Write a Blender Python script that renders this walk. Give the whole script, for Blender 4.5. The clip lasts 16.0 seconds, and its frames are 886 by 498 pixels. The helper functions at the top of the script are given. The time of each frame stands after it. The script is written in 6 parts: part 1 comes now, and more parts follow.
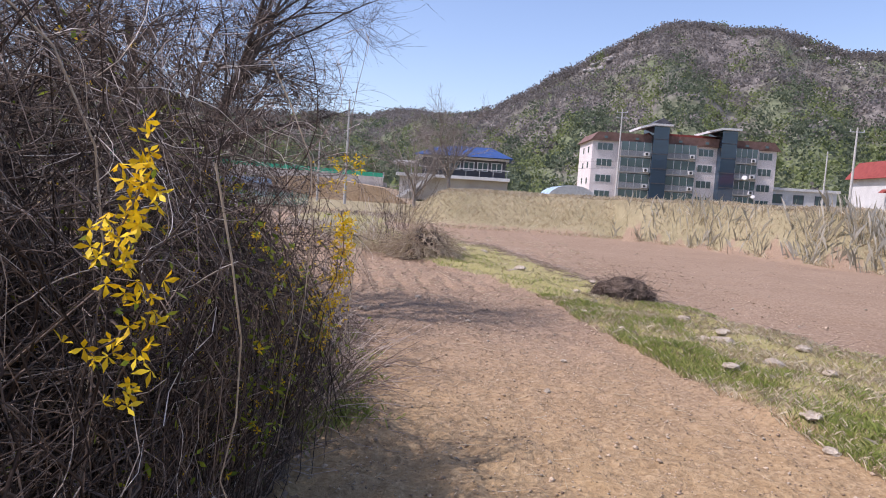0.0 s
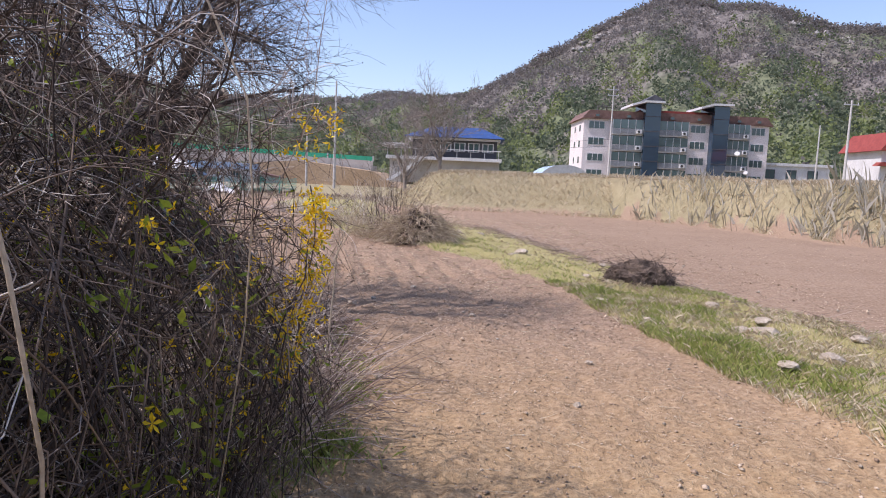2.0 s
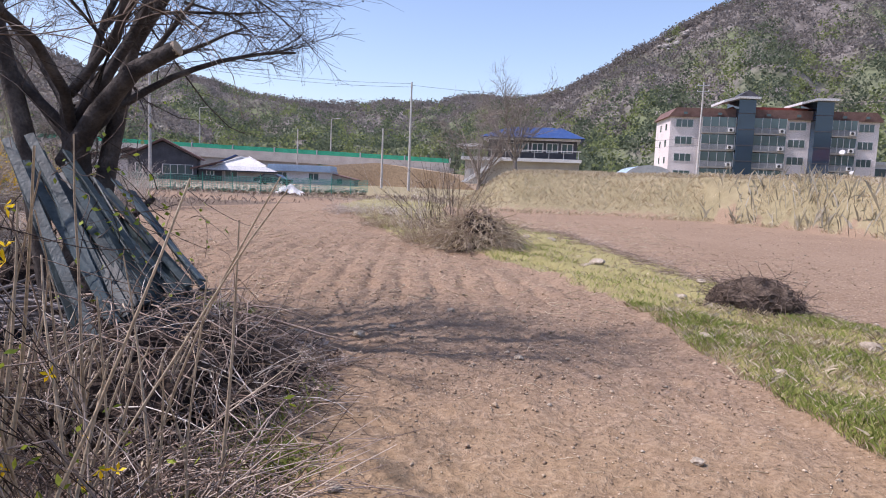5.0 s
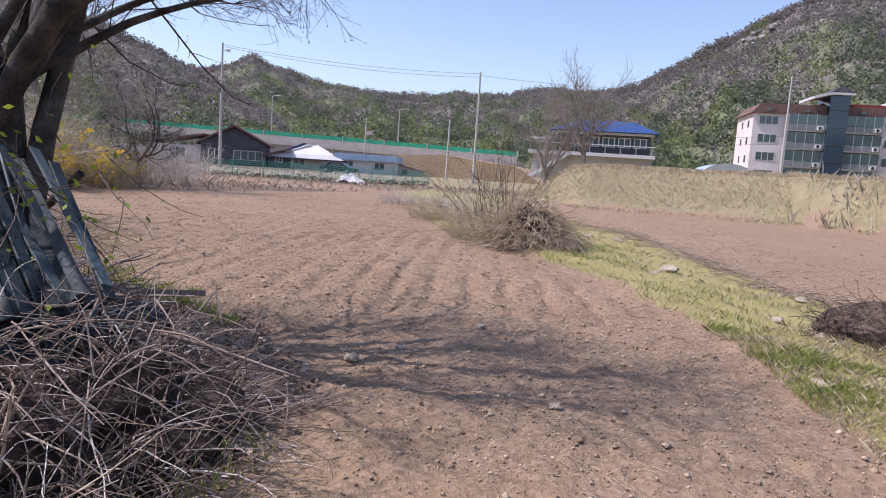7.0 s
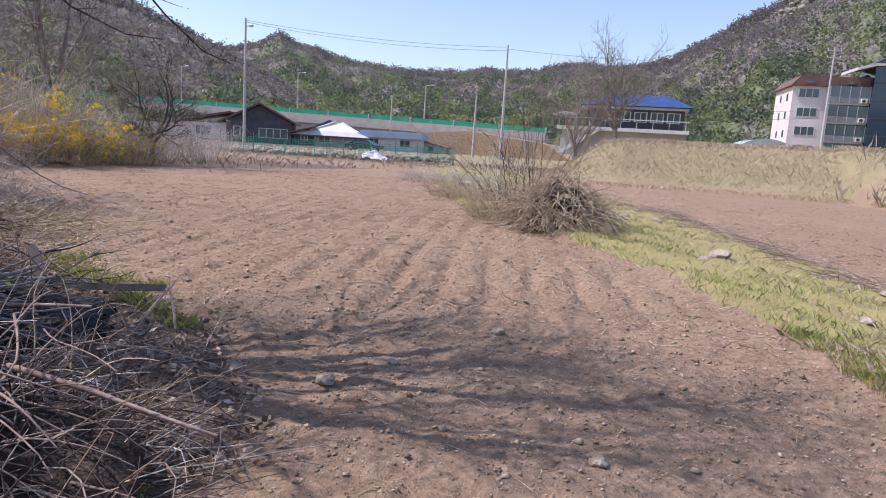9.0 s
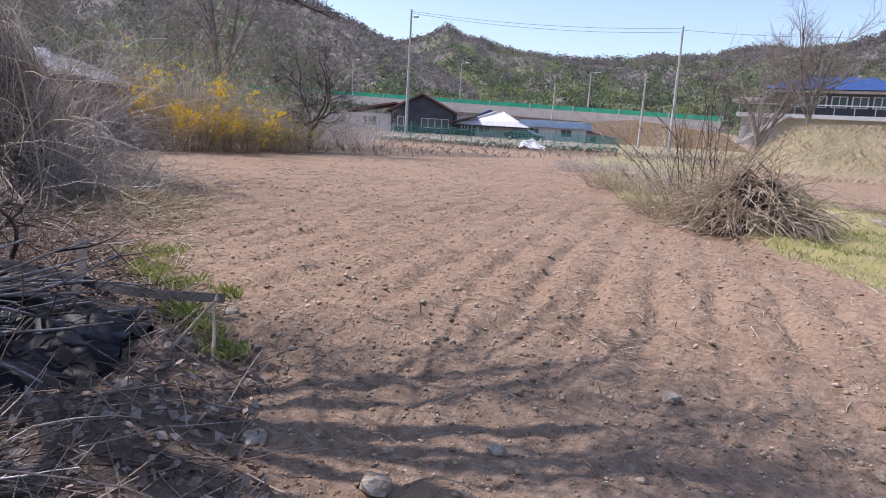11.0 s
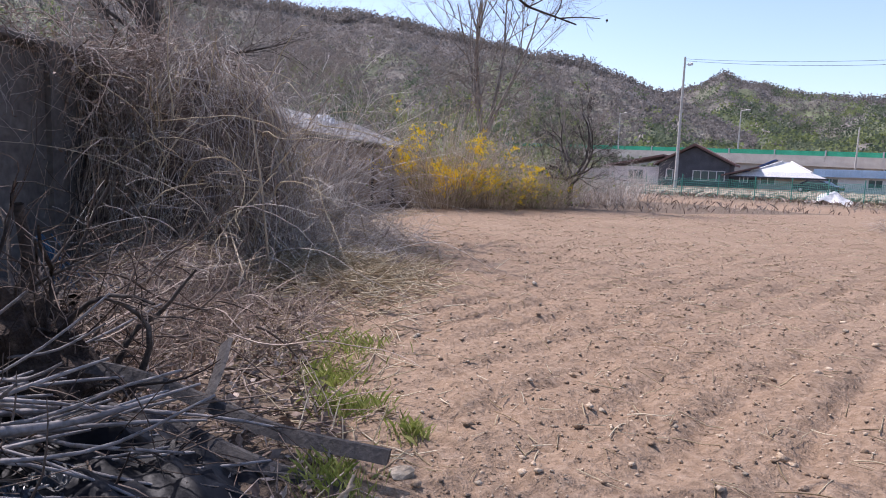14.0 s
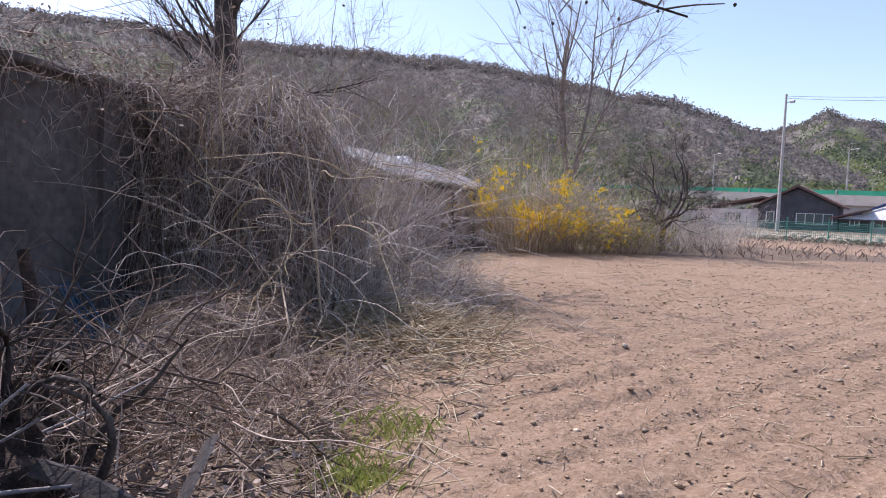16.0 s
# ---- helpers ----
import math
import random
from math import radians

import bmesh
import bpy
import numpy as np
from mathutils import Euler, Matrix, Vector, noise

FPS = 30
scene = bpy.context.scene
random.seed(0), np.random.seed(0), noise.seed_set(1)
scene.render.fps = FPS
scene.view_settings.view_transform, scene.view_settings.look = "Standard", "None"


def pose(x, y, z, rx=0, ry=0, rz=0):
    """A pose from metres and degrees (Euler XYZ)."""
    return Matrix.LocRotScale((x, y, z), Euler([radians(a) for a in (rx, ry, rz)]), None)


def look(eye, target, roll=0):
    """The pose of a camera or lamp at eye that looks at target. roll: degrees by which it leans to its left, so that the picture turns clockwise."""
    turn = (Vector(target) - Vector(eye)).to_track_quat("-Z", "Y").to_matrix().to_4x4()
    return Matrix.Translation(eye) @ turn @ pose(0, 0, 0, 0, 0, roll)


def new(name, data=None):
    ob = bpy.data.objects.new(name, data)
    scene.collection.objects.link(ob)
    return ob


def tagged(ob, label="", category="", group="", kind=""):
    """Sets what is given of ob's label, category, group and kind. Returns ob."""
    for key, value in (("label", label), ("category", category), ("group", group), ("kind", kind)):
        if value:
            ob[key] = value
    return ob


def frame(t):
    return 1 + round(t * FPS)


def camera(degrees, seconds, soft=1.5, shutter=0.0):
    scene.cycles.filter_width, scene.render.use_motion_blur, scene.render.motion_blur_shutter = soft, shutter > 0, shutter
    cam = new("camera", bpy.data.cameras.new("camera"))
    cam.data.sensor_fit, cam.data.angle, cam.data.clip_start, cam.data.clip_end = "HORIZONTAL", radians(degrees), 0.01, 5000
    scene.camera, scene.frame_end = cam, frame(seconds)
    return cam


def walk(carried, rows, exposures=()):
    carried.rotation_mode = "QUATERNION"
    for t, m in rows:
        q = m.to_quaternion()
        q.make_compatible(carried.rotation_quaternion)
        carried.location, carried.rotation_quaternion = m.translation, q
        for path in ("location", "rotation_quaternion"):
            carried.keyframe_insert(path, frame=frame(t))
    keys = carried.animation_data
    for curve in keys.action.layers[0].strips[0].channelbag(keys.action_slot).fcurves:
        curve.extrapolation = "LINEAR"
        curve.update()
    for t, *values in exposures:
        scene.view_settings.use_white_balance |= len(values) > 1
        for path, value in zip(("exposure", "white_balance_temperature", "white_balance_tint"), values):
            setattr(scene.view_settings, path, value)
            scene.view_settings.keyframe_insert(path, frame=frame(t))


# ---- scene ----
cam = camera(67.7, 16.0, 1.0)
PATH = [
    (0, (0.180, 0.066, 1.724), (0.064, 2.296, 1.548), 3.7),
    (0.5, (0.109, 0.300, 1.679), (-0.075, 2.521, 1.456), 3.9),
    (1, (0.057, 0.511, 1.681), (-0.068, 2.738, 1.473), 3.5),
    (1.5, (0.024, 0.927, 1.637), (-0.041, 3.156, 1.424), 2.8),
    (2, (0.036, 1.193, 1.648), (-0.049, 3.419, 1.416), 2.5),
    (2.5, (0.077, 1.557, 1.628), (0.100, 3.780, 1.361), 2.7),
    (3, (0.217, 2.033, 1.572), (0.139, 4.268, 1.439), 3.6),
    (3.5, (0.300, 2.414, 1.533), (0.064, 4.630, 1.301), 3.1),
    (4, (0.310, 2.725, 1.565), (-0.021, 4.930, 1.355), 2.9),
    (4.2, (0.309, 2.865, 1.564), (-0.028, 5.068, 1.343), 2.2),
    (6.3, (0.354, 4.584, 1.437), (-0.063, 6.770, 1.185), 3.7),
    (6.5, (0.374, 4.752, 1.426), (-0.109, 6.924, 1.163), 2.9),
    (7, (0.385, 5.009, 1.465), (-0.180, 7.159, 1.197), 3.8),
    (7.5, (0.382, 5.195, 1.445), (-0.200, 7.336, 1.135), 2.9),
    (8, (0.280, 5.663, 1.437), (-0.320, 7.797, 1.119), 4.3),
    (8.2, (0.277, 5.749, 1.447), (-0.332, 7.883, 1.141), 4.0),
    (10.3, (-0.058, 7.230, 1.258), (-0.861, 9.269, 0.800), 5.8),
    (10.5, (-0.102, 7.372, 1.267), (-0.999, 9.379, 0.834), 5.4),
    (11, (-0.195, 7.706, 1.268), (-1.319, 9.600, 0.858), 3.4),
    (11.5, (-0.284, 8.055, 1.297), (-1.587, 9.835, 0.906), 4.4),
    (12, (-0.467, 8.340, 1.273), (-1.900, 10.008, 0.848), 4.4),
    (12.5, (-0.627, 8.556, 1.286), (-2.154, 10.144, 0.880), 2.0),
    (13, (-0.840, 8.807, 1.260), (-2.475, 10.295, 0.903), 1.7),
    (13.5, (-1.011, 8.997, 1.281), (-2.771, 10.354, 1.002), 1.1),
    (14, (-1.241, 9.078, 1.279), (-3.026, 10.401, 1.007), 2.1),
    (14.5, (-1.393, 9.131, 1.309), (-3.212, 10.426, 1.131), 0.9),
    (15, (-1.536, 9.278, 1.292), (-3.406, 10.498, 1.113), 0.2),
    (15.5, (-1.664, 9.501, 1.332), (-3.594, 10.632, 1.215), 2.6),
    (16, (-1.880, 9.670, 1.291), (-3.835, 10.755, 1.148), 2.2),
]
EXPOSURES = [(0, 0.42, 6400, 24), (3, 0.48, 6400, 24), (7, 0.40, 6400, 24), (11, 0.50, 6300, 22), (13.5, 0.56, 6350, 22), (16, 0.62, 6400, 24)]
walk(cam, [(t, look(eye, target, roll)) for t, eye, target, roll in PATH], EXPOSURES)

# ---- world, sun, exposure ----
SUN_FROM = Vector((-0.94, -0.28, 1.40)).normalized()
world = bpy.data.worlds.new("world")
scene.world = world
world.use_nodes = True
sky = world.node_tree.nodes.new("ShaderNodeTexSky")
sky.sky_type = "NISHITA"
sky.sun_disc = False
sky.sun_elevation = math.asin(SUN_FROM.z)
sky.sun_rotation = math.atan2(SUN_FROM.x, SUN_FROM.y)
sky.dust_density = 1.1
sky.air_density = 1.0
sky.ozone_density = 2.0
world.node_tree.links.new(sky.outputs[0], world.node_tree.nodes["Background"].inputs[0])
world.node_tree.nodes["Background"].inputs[1].default_value = 0.15
sun = new("sun", bpy.data.lights.new("sun", "SUN"))
sun.data.energy, sun.data.angle, sun.data.color = 3.7, radians(0.6), (1.0, 0.975, 0.945)
sun.matrix_world = look(SUN_FROM * 50, (0, 0, 0))

rng = np.random.default_rng(7)


# ---- materials ----
def material(name, colours, scale=4.0, rough=0.9, bump=0.3, fine=40.0, metal=0.0, random_by=None, vary=0.25, coords="Object", translucent=0.0, spec=0.3):
    """Noise-mixed paint or earth: broad patches between the colours, fine grain in brightness and relief."""
    m = bpy.data.materials.new(name)
    m.use_nodes = True
    nt = m.node_tree
    N, L = nt.nodes, nt.links
    bsdf = N["Principled BSDF"]
    bsdf.inputs["Roughness"].default_value = rough
    bsdf.inputs["Metallic"].default_value = metal
    bsdf.inputs["Specular IOR Level"].default_value = spec
    tc = N.new("ShaderNodeTexCoord")
    n1 = N.new("ShaderNodeTexNoise")
    n1.inputs["Scale"].default_value, n1.inputs["Detail"].default_value = scale, 6
    n2 = N.new("ShaderNodeTexNoise")
    n2.inputs["Scale"].default_value, n2.inputs["Detail"].default_value = fine, 4
    for n in (n1, n2):
        L.new(tc.outputs[coords], n.inputs["Vector"])
    ramp = N.new("ShaderNodeValToRGB")
    el = ramp.color_ramp.elements
    k = len(colours)
    while len(el) < k:
        el.new(0.5)
    for i, c in enumerate(colours):
        el[i].position = 0.5 if k == 1 else 0.3 + 0.4 * i / (k - 1)
        el[i].color = (*c, 1)
    L.new(n1.outputs[0], ramp.inputs[0])
    fac = n1.outputs[0]
    if random_by:
        if random_by == "island":
            r = N.new("ShaderNodeNewGeometry").outputs["Random Per Island"]
        elif random_by == "object":
            r = N.new("ShaderNodeObjectInfo").outputs["Random"]
        else:
            at = N.new("ShaderNodeAttribute")
            at.attribute_name = random_by
            r = at.outputs["Fac"]
        mix = N.new("ShaderNodeMath")
        mix.operation = "MULTIPLY_ADD"
        mix.inputs[1].default_value, mix.inputs[2].default_value = 0.5, 0.0
        L.new(r, mix.inputs[0])
        half = N.new("ShaderNodeMath")
        half.operation = "MULTIPLY_ADD"
        half.inputs[1].default_value = 0.5
        L.new(n1.outputs[0], half.inputs[0])
        L.new(mix.outputs[0], half.inputs[2])
        L.new(half.outputs[0], ramp.inputs[0])
    hsv = N.new("ShaderNodeHueSaturation")
    val = N.new("ShaderNodeMapRange")
    val.inputs["From Min"].default_value, val.inputs["From Max"].default_value = 0.3, 0.7
    val.inputs["To Min"].default_value, val.inputs["To Max"].default_value = 1 - vary, 1 + vary
    L.new(n2.outputs[0], val.inputs["Value"])
    L.new(val.outputs[0], hsv.inputs["Value"])
    L.new(ramp.outputs[0], hsv.inputs["Color"])
    L.new(hsv.outputs[0], bsdf.inputs["Base Color"])
    if bump:
        b = N.new("ShaderNodeBump")
        b.inputs["Strength"].default_value, b.inputs["Distance"].default_value = bump, 0.02
        L.new(n2.outputs[0], b.inputs["Height"])
        L.new(b.outputs[0], bsdf.inputs["Normal"])
    if translucent:
        t = N.new("ShaderNodeBsdfTranslucent")
        L.new(hsv.outputs[0], t.inputs["Color"])
        mx = N.new("ShaderNodeMixShader")
        mx.inputs[0].default_value = translucent
        L.new(bsdf.outputs[0], mx.inputs[1])
        L.new(t.outputs[0], mx.inputs[2])
        L.new(mx.outputs[0], N["Material Output"].inputs["Surface"])
    return m


def glass_material(name, tint, rough=0.08):
    m = bpy.data.materials.new(name)
    m.use_nodes = True
    b = m.node_tree.nodes["Principled BSDF"]
    b.inputs["Base Color"].default_value = (*tint, 1)
    b.inputs["Roughness"].default_value = rough
    b.inputs["Specular IOR Level"].default_value = 0.8
    return m


M = {}
M["twig"] = material("twig_bark", [(0.04, 0.028, 0.023), (0.095, 0.068, 0.053), (0.25, 0.19, 0.15)], 3, 0.85, 0.2, 60, random_by="island")
M["twig_pale"] = material("dry_cane", [(0.24, 0.17, 0.11), (0.42, 0.33, 0.23), (0.58, 0.49, 0.37)], 3, 0.8, 0.2, 60, random_by="island")
M["twig_grey"] = material("grey_twig", [(0.30, 0.25, 0.215), (0.52, 0.455, 0.40), (0.70, 0.64, 0.57)], 3, 0.85, 0.2, 60, random_by="island")
M["vine"] = material("dead_brown_vine", [(0.16, 0.11, 0.085), (0.30, 0.225, 0.18), (0.48, 0.39, 0.32)], 3, 0.85, 0.2, 60, random_by="island")
M["bark"] = material("tree_bark", [(0.032, 0.026, 0.023), (0.075, 0.062, 0.054), (0.14, 0.12, 0.105)], 5, 0.95, 0.8, 45)
M["bark_grey"] = material("grey_bark", [(0.15, 0.125, 0.11), (0.25, 0.215, 0.185), (0.35, 0.305, 0.265)], 5, 0.95, 0.6, 45)
M["petal"] = material("forsythia_petal", [(0.80, 0.50, 0.008), (0.90, 0.62, 0.012), (0.93, 0.70, 0.04)], 8, 0.6, 0.1, 60, random_by="island", translucent=0.35, vary=0.1)
M["leaf"] = material("young_leaf", [(0.14, 0.20, 0.02), (0.24, 0.32, 0.035), (0.36, 0.42, 0.05)], 6, 0.6, 0.1, 60, random_by="island", translucent=0.35)
M["grass"] = material("fresh_grass", [(0.2, 0.25, 0.055), (0.28, 0.32, 0.08), (0.41, 0.42, 0.15)], 3, 0.65, 0.1, 60, random_by="island", translucent=0.3)
M["straw"] = material("dry_straw", [(0.32, 0.24, 0.14), (0.50, 0.41, 0.27), (0.66, 0.57, 0.42)], 2, 0.75, 0.1, 60, random_by="island", translucent=0.25)
M["stone"] = material("field_stone", [(0.255, 0.206, 0.149), (0.357, 0.298, 0.224), (0.459, 0.399, 0.320)], 6, 0.9, 0.6, 50)
M["clod"] = material("soil_clod", [(0.24, 0.168, 0.112), (0.36, 0.265, 0.18), (0.55, 0.43, 0.31)], 5, 0.95, 0.5, 80, random_by="island")
M["concrete"] = material("concrete", [(0.36, 0.33, 0.30), (0.46, 0.43, 0.39)], 0.6, 0.9, 0.3, 20)
M["wood_dark"] = material("weathered_board", [(0.06, 0.05, 0.042), (0.12, 0.10, 0.085)], 5, 0.85, 0.5, 50)


def ground_material():
    """Tilled earth, turf and dead grass, mixed by the plan's zones with ragged borders."""
    m = bpy.data.materials.new("ground_earth")
    m.use_nodes = True
    nt = m.node_tree
    N, L = nt.nodes, nt.links
    bsdf = N["Principled BSDF"]
    bsdf.inputs["Roughness"].default_value = 0.95
    bsdf.inputs["Specular IOR Level"].default_value = 0.15
    tc = N.new("ShaderNodeTexCoord")

    def noise_tex(scale, detail=6, rough=0.6):
        n = N.new("ShaderNodeTexNoise")
        n.inputs["Scale"].default_value, n.inputs["Detail"].default_value, n.inputs["Roughness"].default_value = scale, detail, rough
        L.new(tc.outputs["Object"], n.inputs["Vector"])
        return n.outputs[0]

    def ramp(src, *stops):
        r = N.new("ShaderNodeValToRGB")
        while len(r.color_ramp.elements) < len(stops):
            r.color_ramp.elements.new(0.5)
        for e, (p, c) in zip(r.color_ramp.elements, stops):
            e.position, e.color = p, (*c, 1)
        L.new(src, r.inputs[0])
        return r.outputs[0]

    def mixed(fac, a, b):
        x = N.new("ShaderNodeMix")
        x.data_type = "RGBA"
        L.new(fac, x.inputs[0])
        L.new(a, x.inputs[6])
        L.new(b, x.inputs[7])
        return x.outputs[2]

    def zone(name, ragged):
        a = N.new("ShaderNodeAttribute")
        a.attribute_name = name
        add = N.new("ShaderNodeMath")
        add.operation = "MULTIPLY_ADD"
        L.new(ragged, add.inputs[0])
        add.inputs[1].default_value = 0.9
        L.new(a.outputs["Fac"], add.inputs[2])
        r = N.new("ShaderNodeMapRange")
        r.inputs["From Min"].default_value, r.inputs["From Max"].default_value = 0.85, 1.05
        L.new(add.outputs[0], r.inputs["Value"])
        return r.outputs[0]

    broad, mid, fine, grit = noise_tex(0.35), noise_tex(3.5), noise_tex(22), noise_tex(95, 3)
    soil = mixed(mid, ramp(broad, (0.3, (0.30, 0.205, 0.130)), (0.7, (0.43, 0.31, 0.205))), ramp(fine, (0.32, (0.185, 0.125, 0.08)), (0.5, (0.37, 0.265, 0.178)), (0.68, (0.56, 0.43, 0.305))))
    # earth tone turns darker and cooler further into the field
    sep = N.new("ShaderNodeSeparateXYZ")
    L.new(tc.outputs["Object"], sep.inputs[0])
    field_fac = N.new("ShaderNodeMapRange")
    field_fac.inputs["From Min"].default_value, field_fac.inputs["From Max"].default_value = 4.0, 10.5
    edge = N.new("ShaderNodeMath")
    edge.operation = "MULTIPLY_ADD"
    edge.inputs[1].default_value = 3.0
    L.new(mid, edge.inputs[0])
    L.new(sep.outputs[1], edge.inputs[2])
    L.new(edge.outputs[0], field_fac.inputs["Value"])
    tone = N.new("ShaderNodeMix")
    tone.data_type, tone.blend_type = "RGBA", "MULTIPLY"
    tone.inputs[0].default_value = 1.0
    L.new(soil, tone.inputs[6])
    L.new(ramp(field_fac.outputs[0], (0.0, (1.10, 1.06, 0.82)), (1.0, (0.80, 0.785, 0.80))), tone.inputs[7])
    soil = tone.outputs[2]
    turf = mixed(fine, ramp(mid, (0.3, (0.22, 0.215, 0.065)), (0.7, (0.34, 0.32, 0.12))), ramp(broad, (0.3, (0.27, 0.225, 0.11)), (0.7, (0.40, 0.33, 0.19))))
    dry = mixed(fine, ramp(mid, (0.3, (0.20, 0.165, 0.095)), (0.7, (0.37, 0.315, 0.195))), ramp(broad, (0.3, (0.23, 0.20, 0.105)), (0.7, (0.36, 0.30, 0.18))))
    litter = mixed(fine, ramp(mid, (0.3, (0.10, 0.07, 0.05)), (0.7, (0.20, 0.15, 0.11))), ramp(grit, (0.3, (0.09, 0.065, 0.045)), (0.7, (0.27, 0.21, 0.155))))
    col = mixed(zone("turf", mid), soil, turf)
    col = mixed(zone("dry", mid), col, dry)
    col = mixed(zone("litter", mid), col, litter)
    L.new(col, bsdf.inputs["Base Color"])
    h = N.new("ShaderNodeMath")
    h.operation = "MULTIPLY_ADD"
    h.inputs[1].default_value = 0.3
    L.new(grit, h.inputs[0])
    lump = N.new("ShaderNodeMath")
    lump.operation = "MULTIPLY_ADD"
    lump.inputs[1].default_value = 0.8
    L.new(noise_tex(9, 3), lump.inputs[0])
    L.new(fine, lump.inputs[2])
    L.new(lump.outputs[0], h.inputs[2])
    b = N.new("ShaderNodeBump")
    b.inputs["Strength"].default_value, b.inputs["Distance"].default_value = 1.0, 0.03
    L.new(h.outputs[0], b.inputs["Height"])
    L.new(b.outputs[0], bsdf.inputs["Normal"])
    return m


# ---- mesh helpers ----
def mesh_np(name, V, F):
    """A mesh from an array of points and one of equal-sided faces."""
    V, F = np.asarray(V, np.float32).reshape(-1, 3), np.asarray(F, np.int32)
    me = bpy.data.meshes.new(name)
    n, k = F.shape
    me.vertices.add(len(V))
    me.vertices.foreach_set("co", V.ravel())
    me.loops.add(n * k)
    me.loops.foreach_set("vertex_index", F.ravel())
    me.polygons.add(n)
    me.polygons.foreach_set("loop_start", np.arange(0, n * k, k, dtype=np.int32))
    me.update(calc_edges=True)
    return me


def piece(name, me, mat, parent=None, label="", smooth=False, **tags):
    me.materials.append(mat)
    if smooth:
        me.polygons.foreach_set("use_smooth", np.ones(len(me.polygons), bool))
    ob = new(name, me)
    if parent is not None:
        ob.parent = parent
    return tagged(ob, label=label, **tags)


def part(name, bm, mat, parent, label=""):
    me = bpy.data.meshes.new(name)
    bm.to_mesh(me)
    bm.free()
    return piece(name, me, mat, parent, label)


def thing(name, x, y, z, label, category, rz=0, group="", kind=""):
    ob = new(name)
    ob.matrix_world = pose(x, y, z, 0, 0, rz)
    return tagged(ob, label=label, category=category, group=group, kind=kind)


def box(bm, x0, x1, y0, y1, z0, z1, bevel=0.0):
    g = bmesh.ops.create_cube(bm, size=1)
    bmesh.ops.scale(bm, vec=(x1 - x0, y1 - y0, z1 - z0), verts=g["verts"])
    bmesh.ops.translate(bm, vec=((x0 + x1) / 2, (y0 + y1) / 2, (z0 + z1) / 2), verts=g["verts"])
    if bevel:
        bmesh.ops.bevel(bm, geom=list({e for v in g["verts"] for e in v.link_edges}), offset=bevel, segments=1, affect="EDGES")
    return bm


def boxed(*a, **k):
    return box(bmesh.new(), *a, **k)


def prism(profile, depth0, depth1, axis="y"):
    """A profile in (x, z) drawn out along y."""
    bm = bmesh.new()
    a = [bm.verts.new((x, depth0, z)) for x, z in profile]
    b = [bm.verts.new((x, depth1, z)) for x, z in profile]
    bm.faces.new(a)
    bm.faces.new(b[::-1])
    for i in range(len(a)):
        j = (i + 1) % len(a)
        bm.faces.new((a[i], b[i], b[j], a[j]))
    bmesh.ops.recalc_face_normals(bm, faces=bm.faces)
    return bm


def rod(bm, p, q, r0, r1, n=8):
    p, q = Vector(p), Vector(q)
    turn = (q - p).to_track_quat("Z", "Y").to_matrix().to_4x4()
    bmesh.ops.create_cone(bm, cap_ends=True, segments=n, radius1=r0, radius2=r1, depth=(q - p).length, matrix=Matrix.Translation((p + q) / 2) @ turn)
    return bm


def tubes(P, R, sides=3):
    """Tapered tubes along N lines of K points, with their radii."""
    P, R = np.asarray(P, float), np.asarray(R, float)
    n, k, _ = P.shape
    T = np.gradient(P, axis=1)
    T /= np.linalg.norm(T, axis=2, keepdims=True) + 1e-9
    ref = np.where(np.abs(T[..., 2:3]) > 0.8, np.array([1.0, 0, 0]), np.array([0, 0, 1.0]))
    U = np.cross(T, ref)
    U /= np.linalg.norm(U, axis=2, keepdims=True) + 1e-9
    W = np.cross(T, U)
    a = np.arange(sides) * 2 * np.pi / sides
    V = P[:, :, None] + R[:, :, None, None] * (np.cos(a)[:, None] * U[:, :, None] + np.sin(a)[:, None] * W[:, :, None])
    i = np.arange(n * k * sides).reshape(n, k, sides)
    j = np.roll(i, -1, axis=2)
    F = np.stack([i[:, :-1], j[:, :-1], j[:, 1:], i[:, 1:]], axis=-1).reshape(-1, 4)
    return V.reshape(-1, 3), F


def wander(base, way, length, k=6, bend=0.25, sag=0.0, seed=None):
    """N lines of k points from the bases along the ways, bending at random, sagging by their weight."""
    g = seed or rng
    base, way = np.asarray(base, float), np.asarray(way, float)
    n = len(base)
    length = np.broadcast_to(length, (n,))
    d = way / (np.linalg.norm(way, axis=1, keepdims=True) + 1e-9)
    P = [base]
    turn = g.normal(size=(n, 3)) * bend
    for _ in range(k - 1):
        turn = 0.6 * turn + g.normal(size=(n, 3)) * bend * 0.6
        d = d + turn + np.array([0, 0, -sag])
        d /= np.linalg.norm(d, axis=1, keepdims=True)
        P.append(P[-1] + d * (length / (k - 1))[:, None])
    return np.stack(P, axis=1)


def flakes(C, size, tall=1.0, seed=None, up=None):
    """Small leaf-like quads at the places C, turned at random."""
    g = seed or rng
    n = len(C)
    a = g.normal(size=(n, 3)) if up is None else np.asarray(up) + g.normal(size=(n, 3)) * 0.35
    a /= np.linalg.norm(a, axis=1, keepdims=True)
    b = np.cross(a, g.normal(size=(n, 3)))
    b /= np.linalg.norm(b, axis=1, keepdims=True)
    s = np.broadcast_to(size, (n,))[:, None]
    V = np.stack([C, C + a * s * tall * 0.5 + b * s * 0.35, C + a * s * tall, C + a * s * tall * 0.5 - b * s * 0.35], axis=1)
    return V.reshape(-1, 3), np.arange(4 * n).reshape(n, 4)


